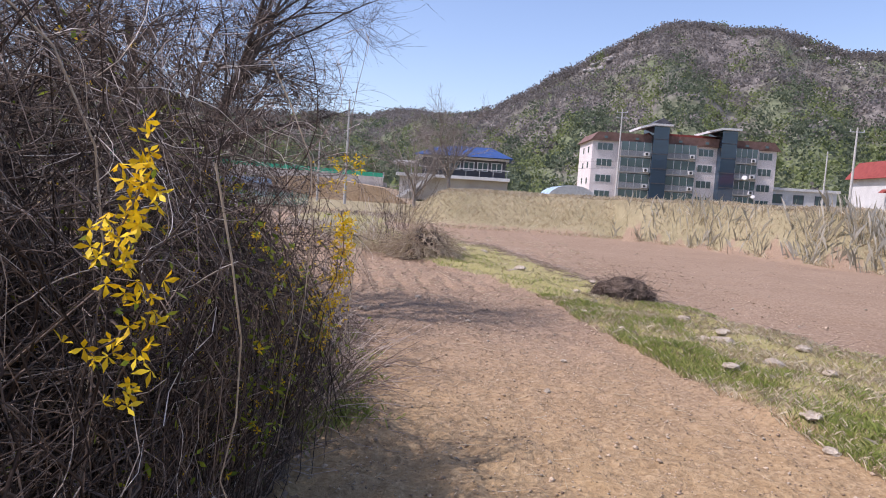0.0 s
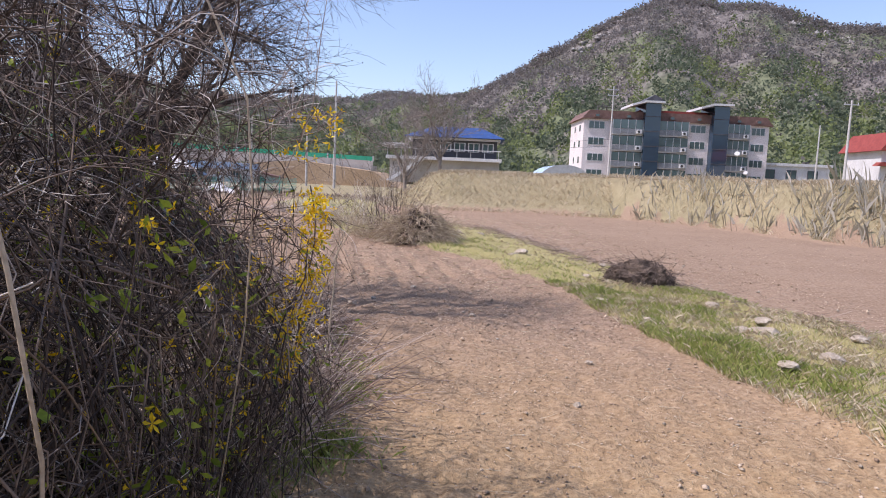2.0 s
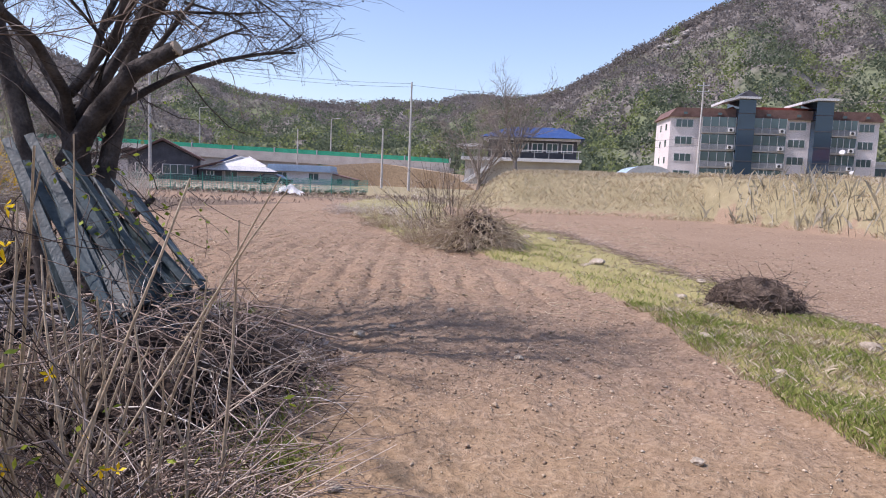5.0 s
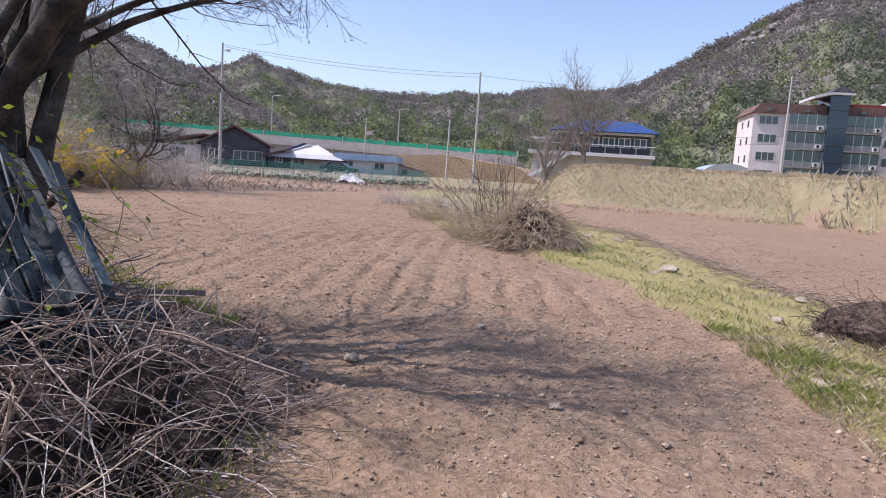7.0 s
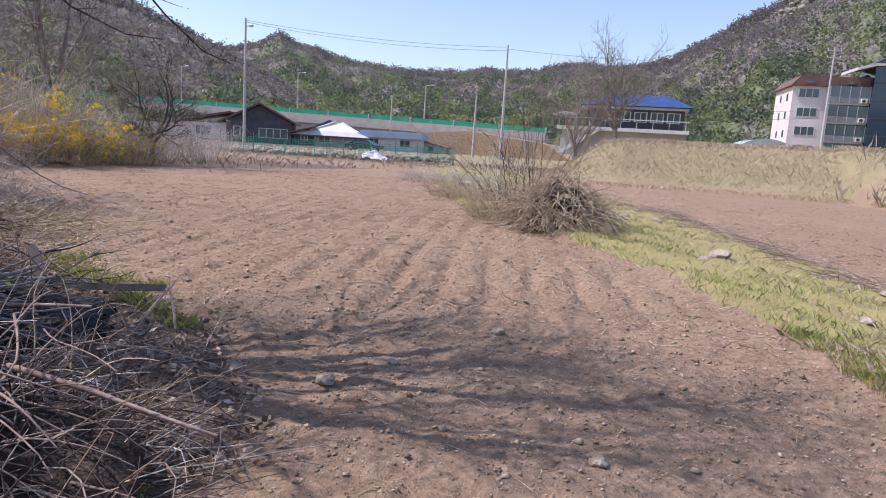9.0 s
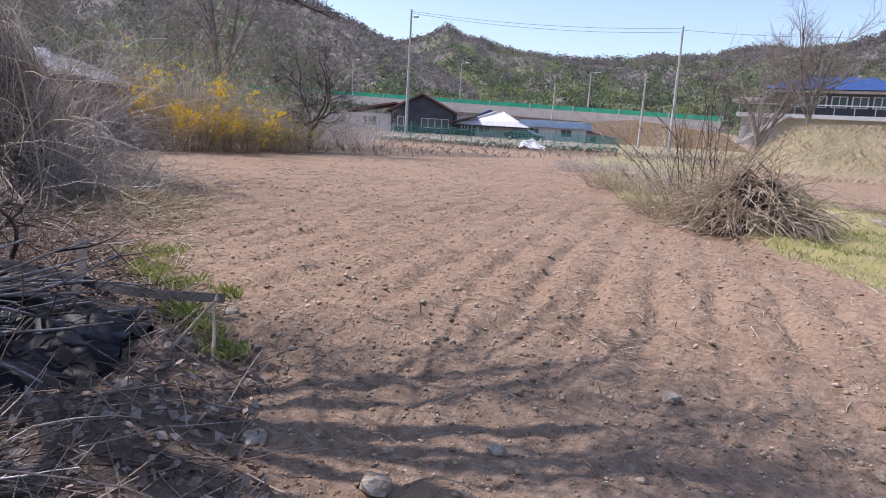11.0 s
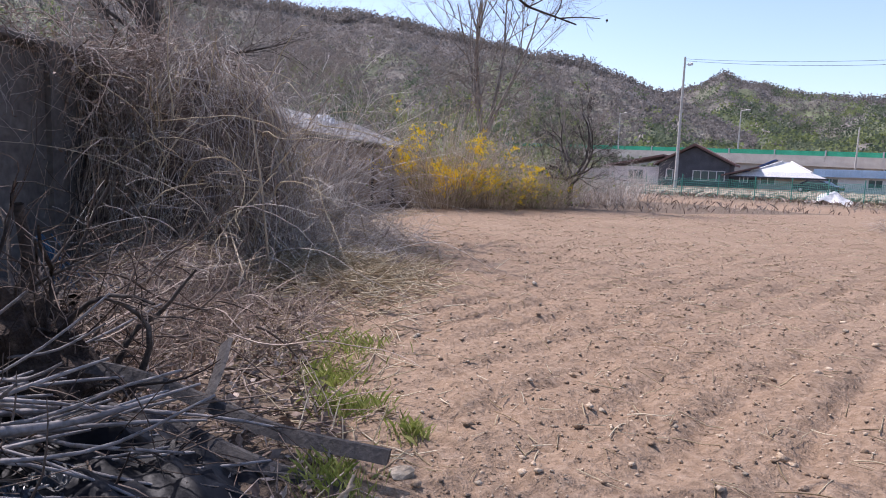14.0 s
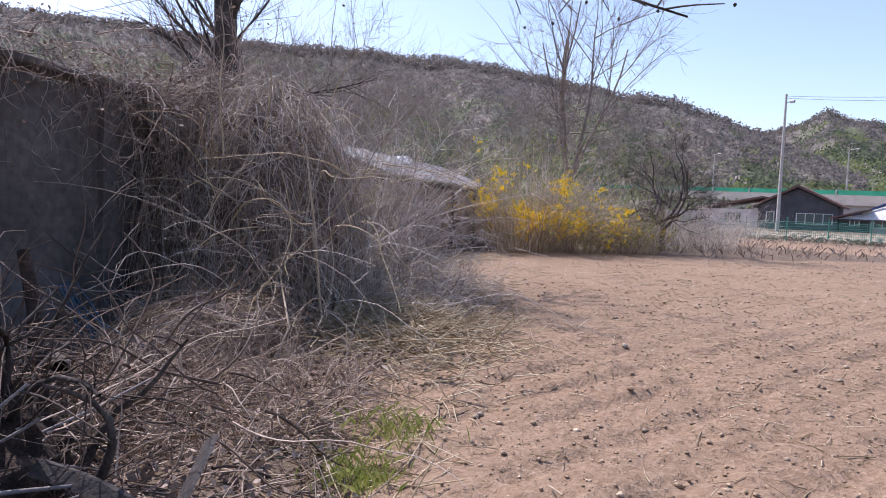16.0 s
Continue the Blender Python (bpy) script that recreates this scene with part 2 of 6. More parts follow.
def blades(C, h, w, lean=0.35, seed=None):
    """Grass blades: narrow bent quads with a pointed end."""
    g = seed or rng
    n = len(C)
    az = g.uniform(0, 2 * np.pi, n)
    side = np.stack([np.cos(az), np.sin(az), np.zeros(n)], 1)
    tip = np.stack([g.normal(size=n), g.normal(size=n), np.zeros(n)], 1) * lean
    h, w = np.broadcast_to(h, (n,))[:, None], np.broadcast_to(w, (n,))[:, None]
    up = np.array([0, 0, 1.0])
    V = np.stack([C - side * w / 2, C + side * w / 2, C + side * w * 0.4 + (up * 0.6 + tip * 0.35) * h, C + (up + tip) * h * 0.98 + side * w * 0.05], axis=1)
    return V.reshape(-1, 3), np.arange(4 * n).reshape(n, 4)


def lumps(C, size, flat=0.7, seed=None):
    """Uneven eight-faced lumps."""
    g = seed or rng
    n = len(C)
    base = np.array([(1, 0, 0), (0, 1, 0), (-1, 0, 0), (0, -1, 0), (0, 0, 1), (0, 0, -1)], float)
    az = g.uniform(0, 2 * np.pi, n)
    rot = np.stack([np.stack([np.cos(az), -np.sin(az), 0 * az], 1), np.stack([np.sin(az), np.cos(az), 0 * az], 1), np.stack([0 * az, 0 * az, 0 * az + 1], 1)], 1)
    V = base[None] * g.uniform(0.6, 1.25, (n, 6, 1)) + g.normal(size=(n, 6, 3)) * 0.15
    V[..., 2] *= flat
    V = np.einsum("nij,nkj->nki", rot, V) * np.broadcast_to(size, (n,))[:, None, None] + C[:, None]
    f = np.array([(0, 1, 4), (1, 2, 4), (2, 3, 4), (3, 0, 4), (1, 0, 5), (2, 1, 5), (3, 2, 5), (0, 3, 5)])
    return V.reshape(-1, 3), (np.arange(n)[:, None, None] * 6 + f).reshape(-1, 3)


def joined(*sets):
    V, F, o = [], [], 0
    for v, f in sets:
        V.append(v)
        F.append(f + o)
        o += len(v)
    return np.concatenate(V), np.concatenate(F)


# ---- plan of the ground ----
def along(points, q, col):
    """The border's place (col 0 or 1) where its other coordinate is q."""
    p = np.array(sorted(points, key=lambda a: a[1 - col]))
    return np.interp(q, p[:, 1 - col], p[:, col])


LEFT_EDGE = [(-0.6, 0.0), (-0.8, 4.2), (-1.1, 7.5), (-1.3, 8.7), (-2.5, 10.0), (-3.8, 10.45), (-5.6, 11.1), (-8.9, 14.2), (-14.5, 16.7), (-17.6, 20.0), (-17.6, 24.0), (-15.0, 27.0), (-13.0, 33.0), (-12.0, 36.5)]
BANK_LEFT = [(4.0, 1.0), (3.0, 4.4), (2.55, 6.2), (2.12, 7.9), (1.72, 9.8), (1.5, 11.6), (0.5, 13.9), (-0.95, 16.5), (-3.0, 18.6), (-5.0, 23.0), (-10.5, 36.0)]
BANK_RIGHT = [(7.2, 1.0), (5.2, 8.6), (4.15, 10.4), (3.85, 11.9), (3.0, 14.5), (2.35, 16.9), (0.92, 22.5), (-1.3, 26.4), (-3.5, 30.0), (-5.0, 36.0)]
FAR_EDGE = [(-5.0, 37.5), (-1.2, 37.0), (3.4, 37.5), (8.0, 36.5), (11.7, 30.4), (14.0, 23.0), (16.5, 14.0), (18.0, 0.0)]


def smooth(a, lo, hi):
    t = np.clip((a - lo) / (hi - lo), 0, 1)
    return t * t * (3 - 2 * t)


def wave(x, y, f, s):
    return np.sin(x * f + s) * np.cos(y * f * 1.13 + 2 * s) + 0.5 * np.sin(x * f * 2.1 + y * f * 1.7 + 3 * s)


LATTICE = np.random.default_rng(5).uniform(-1, 1, (256, 256))


def vnoise(x, y, f):
    """Smooth lattice noise with f cells to the metre."""
    x, y = x * f, y * f
    i, j = np.floor(x).astype(int), np.floor(y).astype(int)
    u, v = x - i, y - j
    u, v = u * u * (3 - 2 * u), v * v * (3 - 2 * v)
    a, b = LATTICE[i % 256, j % 256], LATTICE[(i + 1) % 256, j % 256]
    c, d = LATTICE[i % 256, (j + 1) % 256], LATTICE[(i + 1) % 256, (j + 1) % 256]
    return (a * (1 - u) + b * u) * (1 - v) + (c * (1 - u) + d * u) * v


def far_side(x, y):
    """How far a point lies beyond the right-hand field's far edge."""
    right = x - along(FAR_EDGE[2:], y, 0)
    back = y - np.interp(x, [-12, -5, -1.2, 3.4, 8, 11.7, 14], [60, 38.5, 37, 37.5, 36.5, 30.4, 23])
    return np.where(x < 8, back, np.maximum(right, back))


def zones(x, y):
    le = along(LEFT_EDGE, y, 0)
    le = np.where(y > 36.5, -30, le)
    bl, br = along(BANK_LEFT, y, 0), along(BANK_RIGHT, y, 0)
    dl = smooth(le - x, -0.25, 0.35)
    bank = smooth(x - bl, -0.25, 0.3) * smooth(br - x, -0.25, 0.4)
    fs = far_side(x, y)
    berm = smooth(fs, -0.6, 0.8)
    far = smooth(y, 37, 40) * smooth(-4 - x, -2, 2)
    return dl, bank, berm, far


def height(x, y):
    x, y = np.asarray(x, float), np.asarray(y, float)
    dl, bank, berm, far = zones(x, y)
    near = smooth(60 - np.hypot(x, y - 10), 0, 20)
    u = x * 0.98 + y * 0.19
    ph = (u / 0.46 + 0.10 * np.sin(y * 0.45) + 0.10 * vnoise(x, y, 1.6) + 0.05 * vnoise(x, y, 5.0)) % 1.0
    rows = (0.45 - np.exp(-((ph - 0.5) / 0.16) ** 2)) * (0.65 + 0.6 * vnoise(x, y, 0.7)) * smooth(y, 9.0, 12.5) * smooth(45 - y, 0, 8)
    field = (1 - dl) * (1 - bank) * (1 - berm) * (1 - far)
    z = field * near * (0.052 * rows * (0.7 + 0.9 * np.abs(vnoise(x, y, 3.1))) * smooth(-x + along(BANK_LEFT, y, 0), 0, 1) + 0.022 * vnoise(x, y, 1.7) + 0.030 * np.abs(vnoise(x + 9, y, 4.2)) + 0.030 * np.abs(vnoise(x, y + 5, 8.0)) + smooth(17 - y, 0, 3) * (0.012 * np.abs(vnoise(x, y, 13.0)) + 0.007 * vnoise(x + 3, y, 24.0)))
    z += bank * (0.10 + 0.05 * wave(x, y, 2.7, 0.9) + 0.03 * wave(x, y, 7.0, 0.2))
    z += dl * near * (0.05 + 0.05 * wave(x, y, 1.9, 0.3))
    fs = far_side(x, y)
    z += smooth(fs, 0.0, 4.5) * (2.15 + 0.1 * wave(x, y, 0.6, 0.5)) * smooth(x + 5.0 + (y - 38) * 0.02, -0.5, 3.5)
    z += far * (0.25 - 0.25 * smooth(y, 41, 46))
    return z


def at_ground(x, y):
    return float(height(np.array([x]), np.array([y]))[0])


def spread_axis(a, b, step, far0, far1, grow=1.13):
    core = list(np.arange(a, b, step))
    lo, s = [a], step
    while lo[-1] > far0:
        s *= grow
        lo.append(lo[-1] - s)
    hi, s = [core[-1]], step
    while hi[-1] < far1:
        s *= grow
        hi.append(hi[-1] + s)
    return np.array(lo[:0:-1] + core + hi[1:])


gx = spread_axis(-6.5, 3.0, 0.046, -2600, 2600, 1.10)
gy = spread_axis(1.8, 14.0, 0.046, -2600, 2600, 1.07)
GX, GY = np.meshgrid(gx, gy)
GZ = height(GX.ravel(), GY.ravel())
idx = np.arange(GX.size).reshape(GX.shape)
gf = np.stack([idx[:-1, :-1], idx[:-1, 1:], idx[1:, 1:], idx[1:, :-1]], -1).reshape(-1, 4)
gme = mesh_np("ground", np.stack([GX.ravel(), GY.ravel(), GZ], 1), gf)
dl, bank, berm, far = zones(GX.ravel(), GY.ravel())
outside = 1 - smooth(900 - np.hypot(GX.ravel(), GY.ravel()), 0, 300)
for nm, val in (("turf", np.maximum(bank * 0.72, far * 0.5)), ("dry", np.maximum(np.maximum(berm * 0.85, far * 0.45), outside)), ("litter", np.maximum(dl * 0.8, far * 0.62 * smooth(44 - GY.ravel(), 0, 3)))):
    at = gme.attributes.new(nm, "FLOAT", "POINT")
    at.data.foreach_set("value", val.astype(np.float32))
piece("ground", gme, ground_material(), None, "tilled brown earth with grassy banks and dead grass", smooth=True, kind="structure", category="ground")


# ---- hills ----
def hill(name, label, crest, near_r, far_r, mats, crowns, size, green=0.0, step=0.2, cx=0.0, cy=8.0):
    """A wooded slope: a foot at near_r, a crest at far_r whose elevation by bearing is given, and the woods on it."""
    az = np.radians(np.arange(crest[0][0], crest[-1][0] + 0.01, step))
    el = np.interp(np.degrees(az), [c[0] for c in crest], [c[1] for c in crest])
    top = far_r * np.tan(np.radians(el))
    s = np.concatenate([np.linspace(0, 1, 90), [1.25, 1.6]])
    A, Sg = np.meshgrid(az, s, indexing="ij")
    T = np.repeat(top[:, None], len(s), 1)

    def rise(sv, a):
        return np.where(sv <= 1, sv ** 1.25, 1 - (sv - 1) * 1.2) + 0.05 * np.sin(a * 40 + sv * 6) * sv * (1 - np.clip(sv, 0, 1)) * 3

    R = near_r + (far_r - near_r) * Sg
    V = np.stack([cx + R * np.sin(A), cy + R * np.cos(A), T * rise(Sg, A) + 0.5], -1)
    X, Y = V[..., 0], V[..., 1]

    def uneven(sv, x, y):
        body = np.clip(sv, 0, 1) * np.clip((1.0 - sv) * 6, 0.12, 1)
        return body * far_r * (0.012 * vnoise(x, y, 0.012) + 0.006 * vnoise(x, y, 0.035)) + far_r * 0.0045 * vnoise(x, y, 30.0 / far_r) + far_r * 0.004 * np.abs(vnoise(x, y, 75.0 / far_r))

    V[..., 2] += uneven(Sg, X, Y)
    i = np.arange(A.size).reshape(A.shape)
    F = np.stack([i[:-1, :-1], i[:-1, 1:], i[1:, 1:], i[1:, :-1]], -1).reshape(-1, 4)
    me = mesh_np(name, V, F)
    t = me.attributes.new("tint", "FLOAT", "POINT")
    zone = 0.5 + (0.55 - Sg) * 0.7 + 0.5 * vnoise(X + 300, Y, 0.02) + 0.3 * vnoise(X, Y, 0.06)
    t.data.foreach_set("value", np.clip(zone, 0, 1).ravel().astype(np.float32))
    ob = piece(name, me, mats[0], None, label, smooth=True, kind="structure", category="hill")
    g = np.random.default_rng(len(name))
    a = g.uniform(az[0], az[-1], crowns)
    sv = np.where(g.uniform(0, 1, crowns) < 0.2, g.uniform(0.94, 1.0, crowns), g.uniform(0, 1.0, crowns) ** 0.8)
    r = near_r + (far_r - near_r) * sv
    zt = np.interp(a, az, top) * rise(sv, a) + 0.5
    C = np.stack([cx + r * np.sin(a), cy + r * np.cos(a), zt], 1)
    C[:, 2] += uneven(sv, C[:, 0], C[:, 1])
    k = 10
    patch = 0.8 * vnoise(np.degrees(a) * 0.55, sv * 9, 1.0) + 0.6 * vnoise(np.degrees(a) * 1.7 + 40, sv * 25, 1.0) + g.normal(size=crowns) * 0.28
    lush = patch + (0.55 - sv) * 2.4 + green
    spring = vnoise(np.degrees(a) * 0.8 + 90, sv * 13, 1.0) + g.normal(size=crowns) * 0.3 > 0.12
    bloom = g.uniform(0, 1, crowns) < 0.006
    for kind, mat, sel in (("bare_woods", mats[1], (lush < 0.15) & ~bloom), ("green_woods", mats[2], (lush >= 0.15) & spring & ~bloom), ("pine_woods", mats[3], (lush >= 0.15) & ~spring & ~bloom), ("blossom_woods", mats[4], bloom)):
        c = C[sel]
        sz = size * g.uniform(0.6, 1.3, len(c))
        off = g.normal(size=(len(c), k, 3))
        off /= np.linalg.norm(off, axis=2, keepdims=True)
        off *= g.uniform(0.3, 1, (len(c), k, 1)) * sz[:, None, None] * np.array([0.5, 0.5, 0.5])
        pts = (c[:, None] + off + np.array([0, 0, 1]) * sz[:, None, None] * 0.3).reshape(-1, 3)
        V, F = flakes(pts, np.repeat(sz, k) * 0.25, 1.0, g)
        me = mesh_np(kind, V, F)
        t = me.attributes.new("tint", "FLOAT", "POINT")
        t.data.foreach_set("value", np.repeat(g.uniform(0, 1, len(c)), k * 4).astype(np.float32))
        piece(kind, me, mat, None, "spring woods on the hillside", kind="stuff", category="woods")
    return ob


# slope and crown colours kept light and flat, standing in for distance haze
M["slope"] = material("wooded_slope", [(0.155, 0.138, 0.125), (0.15, 0.138, 0.115), (0.115, 0.125, 0.078), (0.115, 0.132, 0.07)], 0.05, 0.95, 0.0, 0.35, random_by="tint", vary=0.4)
M["bare_wood"] = material("bare_crowns", [(0.185, 0.166, 0.152), (0.215, 0.195, 0.178), (0.245, 0.224, 0.206)], 0.03, 0.95, 0.0, 0.5, random_by="tint", translucent=0.5)
M["green_wood"] = material("leafing_crowns", [(0.16, 0.195, 0.088), (0.2, 0.235, 0.1), (0.245, 0.28, 0.115)], 0.03, 0.9, 0.0, 0.5, random_by="tint", translucent=0.5)
M["pine_wood"] = material("pine_crowns", [(0.105, 0.13, 0.084), (0.125, 0.152, 0.096), (0.15, 0.178, 0.108)], 0.03, 0.9, 0.0, 0.5, random_by="tint", translucent=0.45)
M["blossom"] = material("pale_blossom_crowns", [(0.40, 0.35, 0.32), (0.52, 0.46, 0.43)], 0.03, 0.9, 0.0, 0.5, random_by="tint", translucent=0.5)
WOODS = (M["slope"], M["bare_wood"], M["green_wood"], M["pine_wood"], M["blossom"])
BIG = [(-9, 5.2), (-4.7, 6.8), (0.4, 7.6), (4.5, 9.9), (8.5, 12.3), (12.4, 14.0), (14.5, 14.9), (16.7, 14.8), (19, 14.6), (23.2, 14.0), (26.3, 12.8), (29.4, 12.0), (36, 10), (48, 8), (65, 6)]
MID = [(-48, 6), (-37, 6.2), (-33.2, 6.7), (-31.4, 7.6), (-29.2, 7.0), (-25.5, 6.0), (-18.9, 5.8), (-14.6, 6.4), (-12.7, 6.1), (-8.5, 6.8), (-3, 7.0), (5, 7)]
LEFTH = [(-130, 9), (-105, 11.5), (-92.8, 12.6), (-77.2, 12.4), (-65.6, 12.4), (-58.4, 12.0), (-51.2, 10.6), (-42.7, 9.0), (-39, 7.7), (-36.1, 6.5), (-33, 4.5), (-29, 2.5)]
BACK = [(65, 6), (110, 5), (150, 6), (190, 5), (230, 9)]
hill("hill_big", "high wooded hill with bare grey rocks along its crest", BIG, 190, 520, WOODS, 24000, 5.6, 0.4)
gr = np.random.default_rng(77)
ra, rs = np.radians(gr.uniform(8, 33, 240)), 1 - np.abs(gr.normal(0.01, 0.06, 240))
rr = 190 + 330 * rs
rz_ = np.interp(np.degrees(ra), [c[0] for c in BIG], [c[1] for c in BIG])
C = np.stack([rr * np.sin(ra), 8 + rr * np.cos(ra), 520 * np.tan(np.radians(rz_)) * rs ** 1.25 + 0.3], 1)
V, F = lumps(C, gr.uniform(1.0, 4.2, 240), 0.6, gr)
M["crag"] = material("grey_crag", [(0.20, 0.187, 0.17), (0.31, 0.292, 0.27), (0.44, 0.42, 0.39)], 0.15, 0.95, 0.0, 1.5)
piece("crags", mesh_np("crags", V, F), M["crag"], None, "bare grey rocks along the hill's crest", kind="stuff", category="rocks")
hill("hill_far", "far wooded ridge with a pointed top", MID, 330, 900, WOODS, 15000, 8.5, 0.35)
hill("hill_left", "near wooded slope in early spring", LEFTH, 150, 380, WOODS, 20000, 4.4, -0.35)
hill("hill_back", "low wooded ridge", BACK, 350, 700, WOODS, 300, 12, 0.0, 1.0)

# ---- far buildings and the road ----
M["wall_pink"] = material("pale_render", [(0.64, 0.575, 0.55), (0.74, 0.675, 0.65)], 0.4, 0.9, 0.1, 6)
M["white"] = material("white_paint", [(0.54, 0.53, 0.515), (0.64, 0.63, 0.615)], 0.6, 0.7, 0.1, 8)
M["roof_brown"] = material("brown_shingles", [(0.13, 0.075, 0.06), (0.20, 0.12, 0.10)], 1.5, 0.8, 0.4, 12)
M["roof_red"] = material("red_tiles", [(0.22, 0.04, 0.03), (0.29, 0.065, 0.048)], 1.5, 0.6, 0.3, 12)
M["roof_blue"] = material("blue_metal_roof", [(0.02, 0.055, 0.17), (0.035, 0.085, 0.23)], 1.5, 0.75, 0.3, 12)
M["roof_pale"] = material("pale_blue_roof", [(0.34, 0.47, 0.60), (0.44, 0.56, 0.68)], 1.0, 0.5, 0.2, 10)
M["dark_wall"] = material("charcoal_cladding", [(0.055, 0.055, 0.062), (0.10, 0.10, 0.11)], 0.8, 0.7, 0.2, 10)
M["rail"] = material("grey_railing", [(0.17, 0.18, 0.19), (0.25, 0.26, 0.27)], 1, 0.6, 0.1, 10)
M["glass"] = glass_material("window_glass", (0.07, 0.11, 0.11))
M["glass_blue"] = glass_material("stair_tower_glass", (0.02, 0.045, 0.075))
M["metal"] = material("galvanised_metal", [(0.42, 0.42, 0.42), (0.55, 0.55, 0.54)], 2, 0.45, 0.05, 20, metal=0.6)
M["green_panel"] = material("green_noise_barrier", [(0.02, 0.28, 0.16), (0.04, 0.36, 0.22)], 0.5, 0.5, 0.1, 6)
M["bare_slope"] = material("bare_cutting", [(0.36, 0.25, 0.15), (0.46, 0.34, 0.22)], 0.3, 0.95, 0.4, 3)
M["pole"] = material("concrete_pole", [(0.42, 0.40, 0.37), (0.52, 0.50, 0.47)], 1.5, 0.85, 0.1, 15)
M["dark"] = material("black_fittings", [(0.03, 0.03, 0.032), (0.05, 0.05, 0.05)], 3, 0.5, 0.0, 20)
M["car_paint"] = material("dark_car_paint", [(0.02, 0.024, 0.035), (0.03, 0.035, 0.05)], 2, 0.25, 0.0, 20, spec=0.6)
M["sign_yellow"] = material("yellow_sign", [(0.75, 0.62, 0.04), (0.80, 0.68, 0.08)], 2, 0.5, 0.0, 20)


def window(parent, x0, x1, z0, z1, y, frame_mat, panes=2, glass="glass"):
    w = part("window", boxed(x0 - 0.08, x1 + 0.08, y - 0.03, y + 0.02, z0 - 0.08, z1 + 0.08), frame_mat, parent)
    step = (x1 - x0) / panes
    for i in range(panes):
        part("pane", boxed(x0 + i * step + 0.03, x0 + (i + 1) * step - 0.03, y - 0.045, y - 0.02, z0, z1), M[glass], w)
    for i in range(panes + 1):
        xm = x0 + i * step
        part("mullion", boxed(xm - 0.05, xm + 0.05, y - 0.06, y + 0.02, z0, z1), frame_mat, w)
    return w


def apartment_block():
    o = thing("apartment_building", 19.6, 121.6, 2.1, "four-storey pale apartment block with glazed balconies and dark stair towers", "apartment building", rz=3.4)
    W, D, E = 33.4, 11.0, 11.6
    part("wall", boxed(0, W, 0.0, D, 0, E), M["wall_pink"], o)
    part("roof", prism([(-0.5, E), (W + 0.5, E), (W - 0.8, E + 1.5), (0.8, E + 1.5)], -0.5, D + 0.4), M["roof_brown"], o, "dark brown shingled mansard roof")
    part("roof", prism([(9.5, E + 1.5), (27, E + 1.5), (26.2, E + 2.1), (10.4, E + 2.1)], 1.4, 8), M["roof_red"], o, "red metal roof ridge")
    for f in range(4):
        z = 0.5 + 2.85 * f
        for x0, x1 in ((0.9, 3.7), (19.2, 21.9), (30.2, 32.6)):
            window(o, x0, x1, z + 0.9, z + 2.1, -0.03, M["white"], 3)
        for x0, x1 in ((4.9, 10.3), (13.2, 18.4), (25.5, 29.4)):
            b = part("balcony", boxed(x0, x1, -1.2, 0, z - 0.15, z + 0.1), M["concrete"], o)
            part("parapet", boxed(x0, x1, -1.24, -1.16, z + 0.1, z + 0.95), M["rail"], b)
            n = 4
            for i in range(n):
                s = (x1 - x0) / n
                part("pane", boxed(x0 + i * s + 0.05, x0 + (i + 1) * s - 0.05, -1.2, -1.17, z + 1.0, z + 2.55), M["glass"], b)
            for i in range(n + 1):
                xm = x0 + i * (x1 - x0) / n
                part("mullion", boxed(xm - 0.05, xm + 0.05, -1.25, -1.15, z + 0.1, z + 2.6), M["metal"], b)
            a = part("air_conditioner", boxed(x1 - 1.2, x1 - 0.35, -1.6, -1.26, z + 0.15, z + 0.8, bevel=0.03), M["white"], o, "white outdoor air conditioner")
            part("fan_grille", rod(bmesh.new(), (x1 - 0.85, -1.62, z + 0.48), (x1 - 0.85, -1.6, z + 0.48), 0.24, 0.24, 12), M["dark"], a)
    for x0, x1, up in ((10.4, 13.1, True), (22.6, 25.3, False)):
        t = part("stair_tower", boxed(x0, x1, -1.7, 4.5, 0, E + 2.9), M["glass_blue"], o, "dark glazed stair tower")
        part("canopy", prism([(x0 - 2.6, E + 2.3), (x0 - 0.2, E + 3.0), (x1 + 0.5, E + 3.0), (x1 + 0.5, E + 3.35), (x0 - 0.3, E + 3.35), (x0 - 2.6, E + 2.7)], -2.3, 5.0), M["white"], t, "white tilted canopy")
        for k in range(5):
            part("floor_band", boxed(x0 - 0.03, x1 + 0.03, -1.74, -1.66, 2.6 * k + 1.8, 2.6 * k + 1.95), M["dark_wall"], t)
        if up:
            part("gable", prism([(x0 - 0.3, E + 3.4), (x1 + 0.7, E + 3.4), ((x0 + x1) / 2 + 0.2, E + 4.5)], -1.5, 3.5), M["dark_wall"], t)
    for x in (2.2, 7.8, 15.6, 20.4, 27.6, 31.2):
        d = part("dormer", prism([(x - 0.55, E + 0.3), (x + 0.55, E + 0.3), (x + 0.55, E + 0.75), (x, E + 1.35), (x - 0.55, E + 0.75)], -0.62, 1.5), M["roof_brown"], o)
        part("pane", boxed(x - 0.3, x + 0.3, -0.66, -0.63, E + 0.4, E + 0.8), M["glass"], d)
    for z in (3.4, 6.3, 9.1):
        part("side_window", boxed(-0.04, 0.02, 2.4, 3.4, z + 0.4, z + 1.5), M["glass"], o)
        part("side_window", boxed(-0.04, 0.02, 6.6, 7.4, z + 0.4, z + 1.5), M["glass"], o)
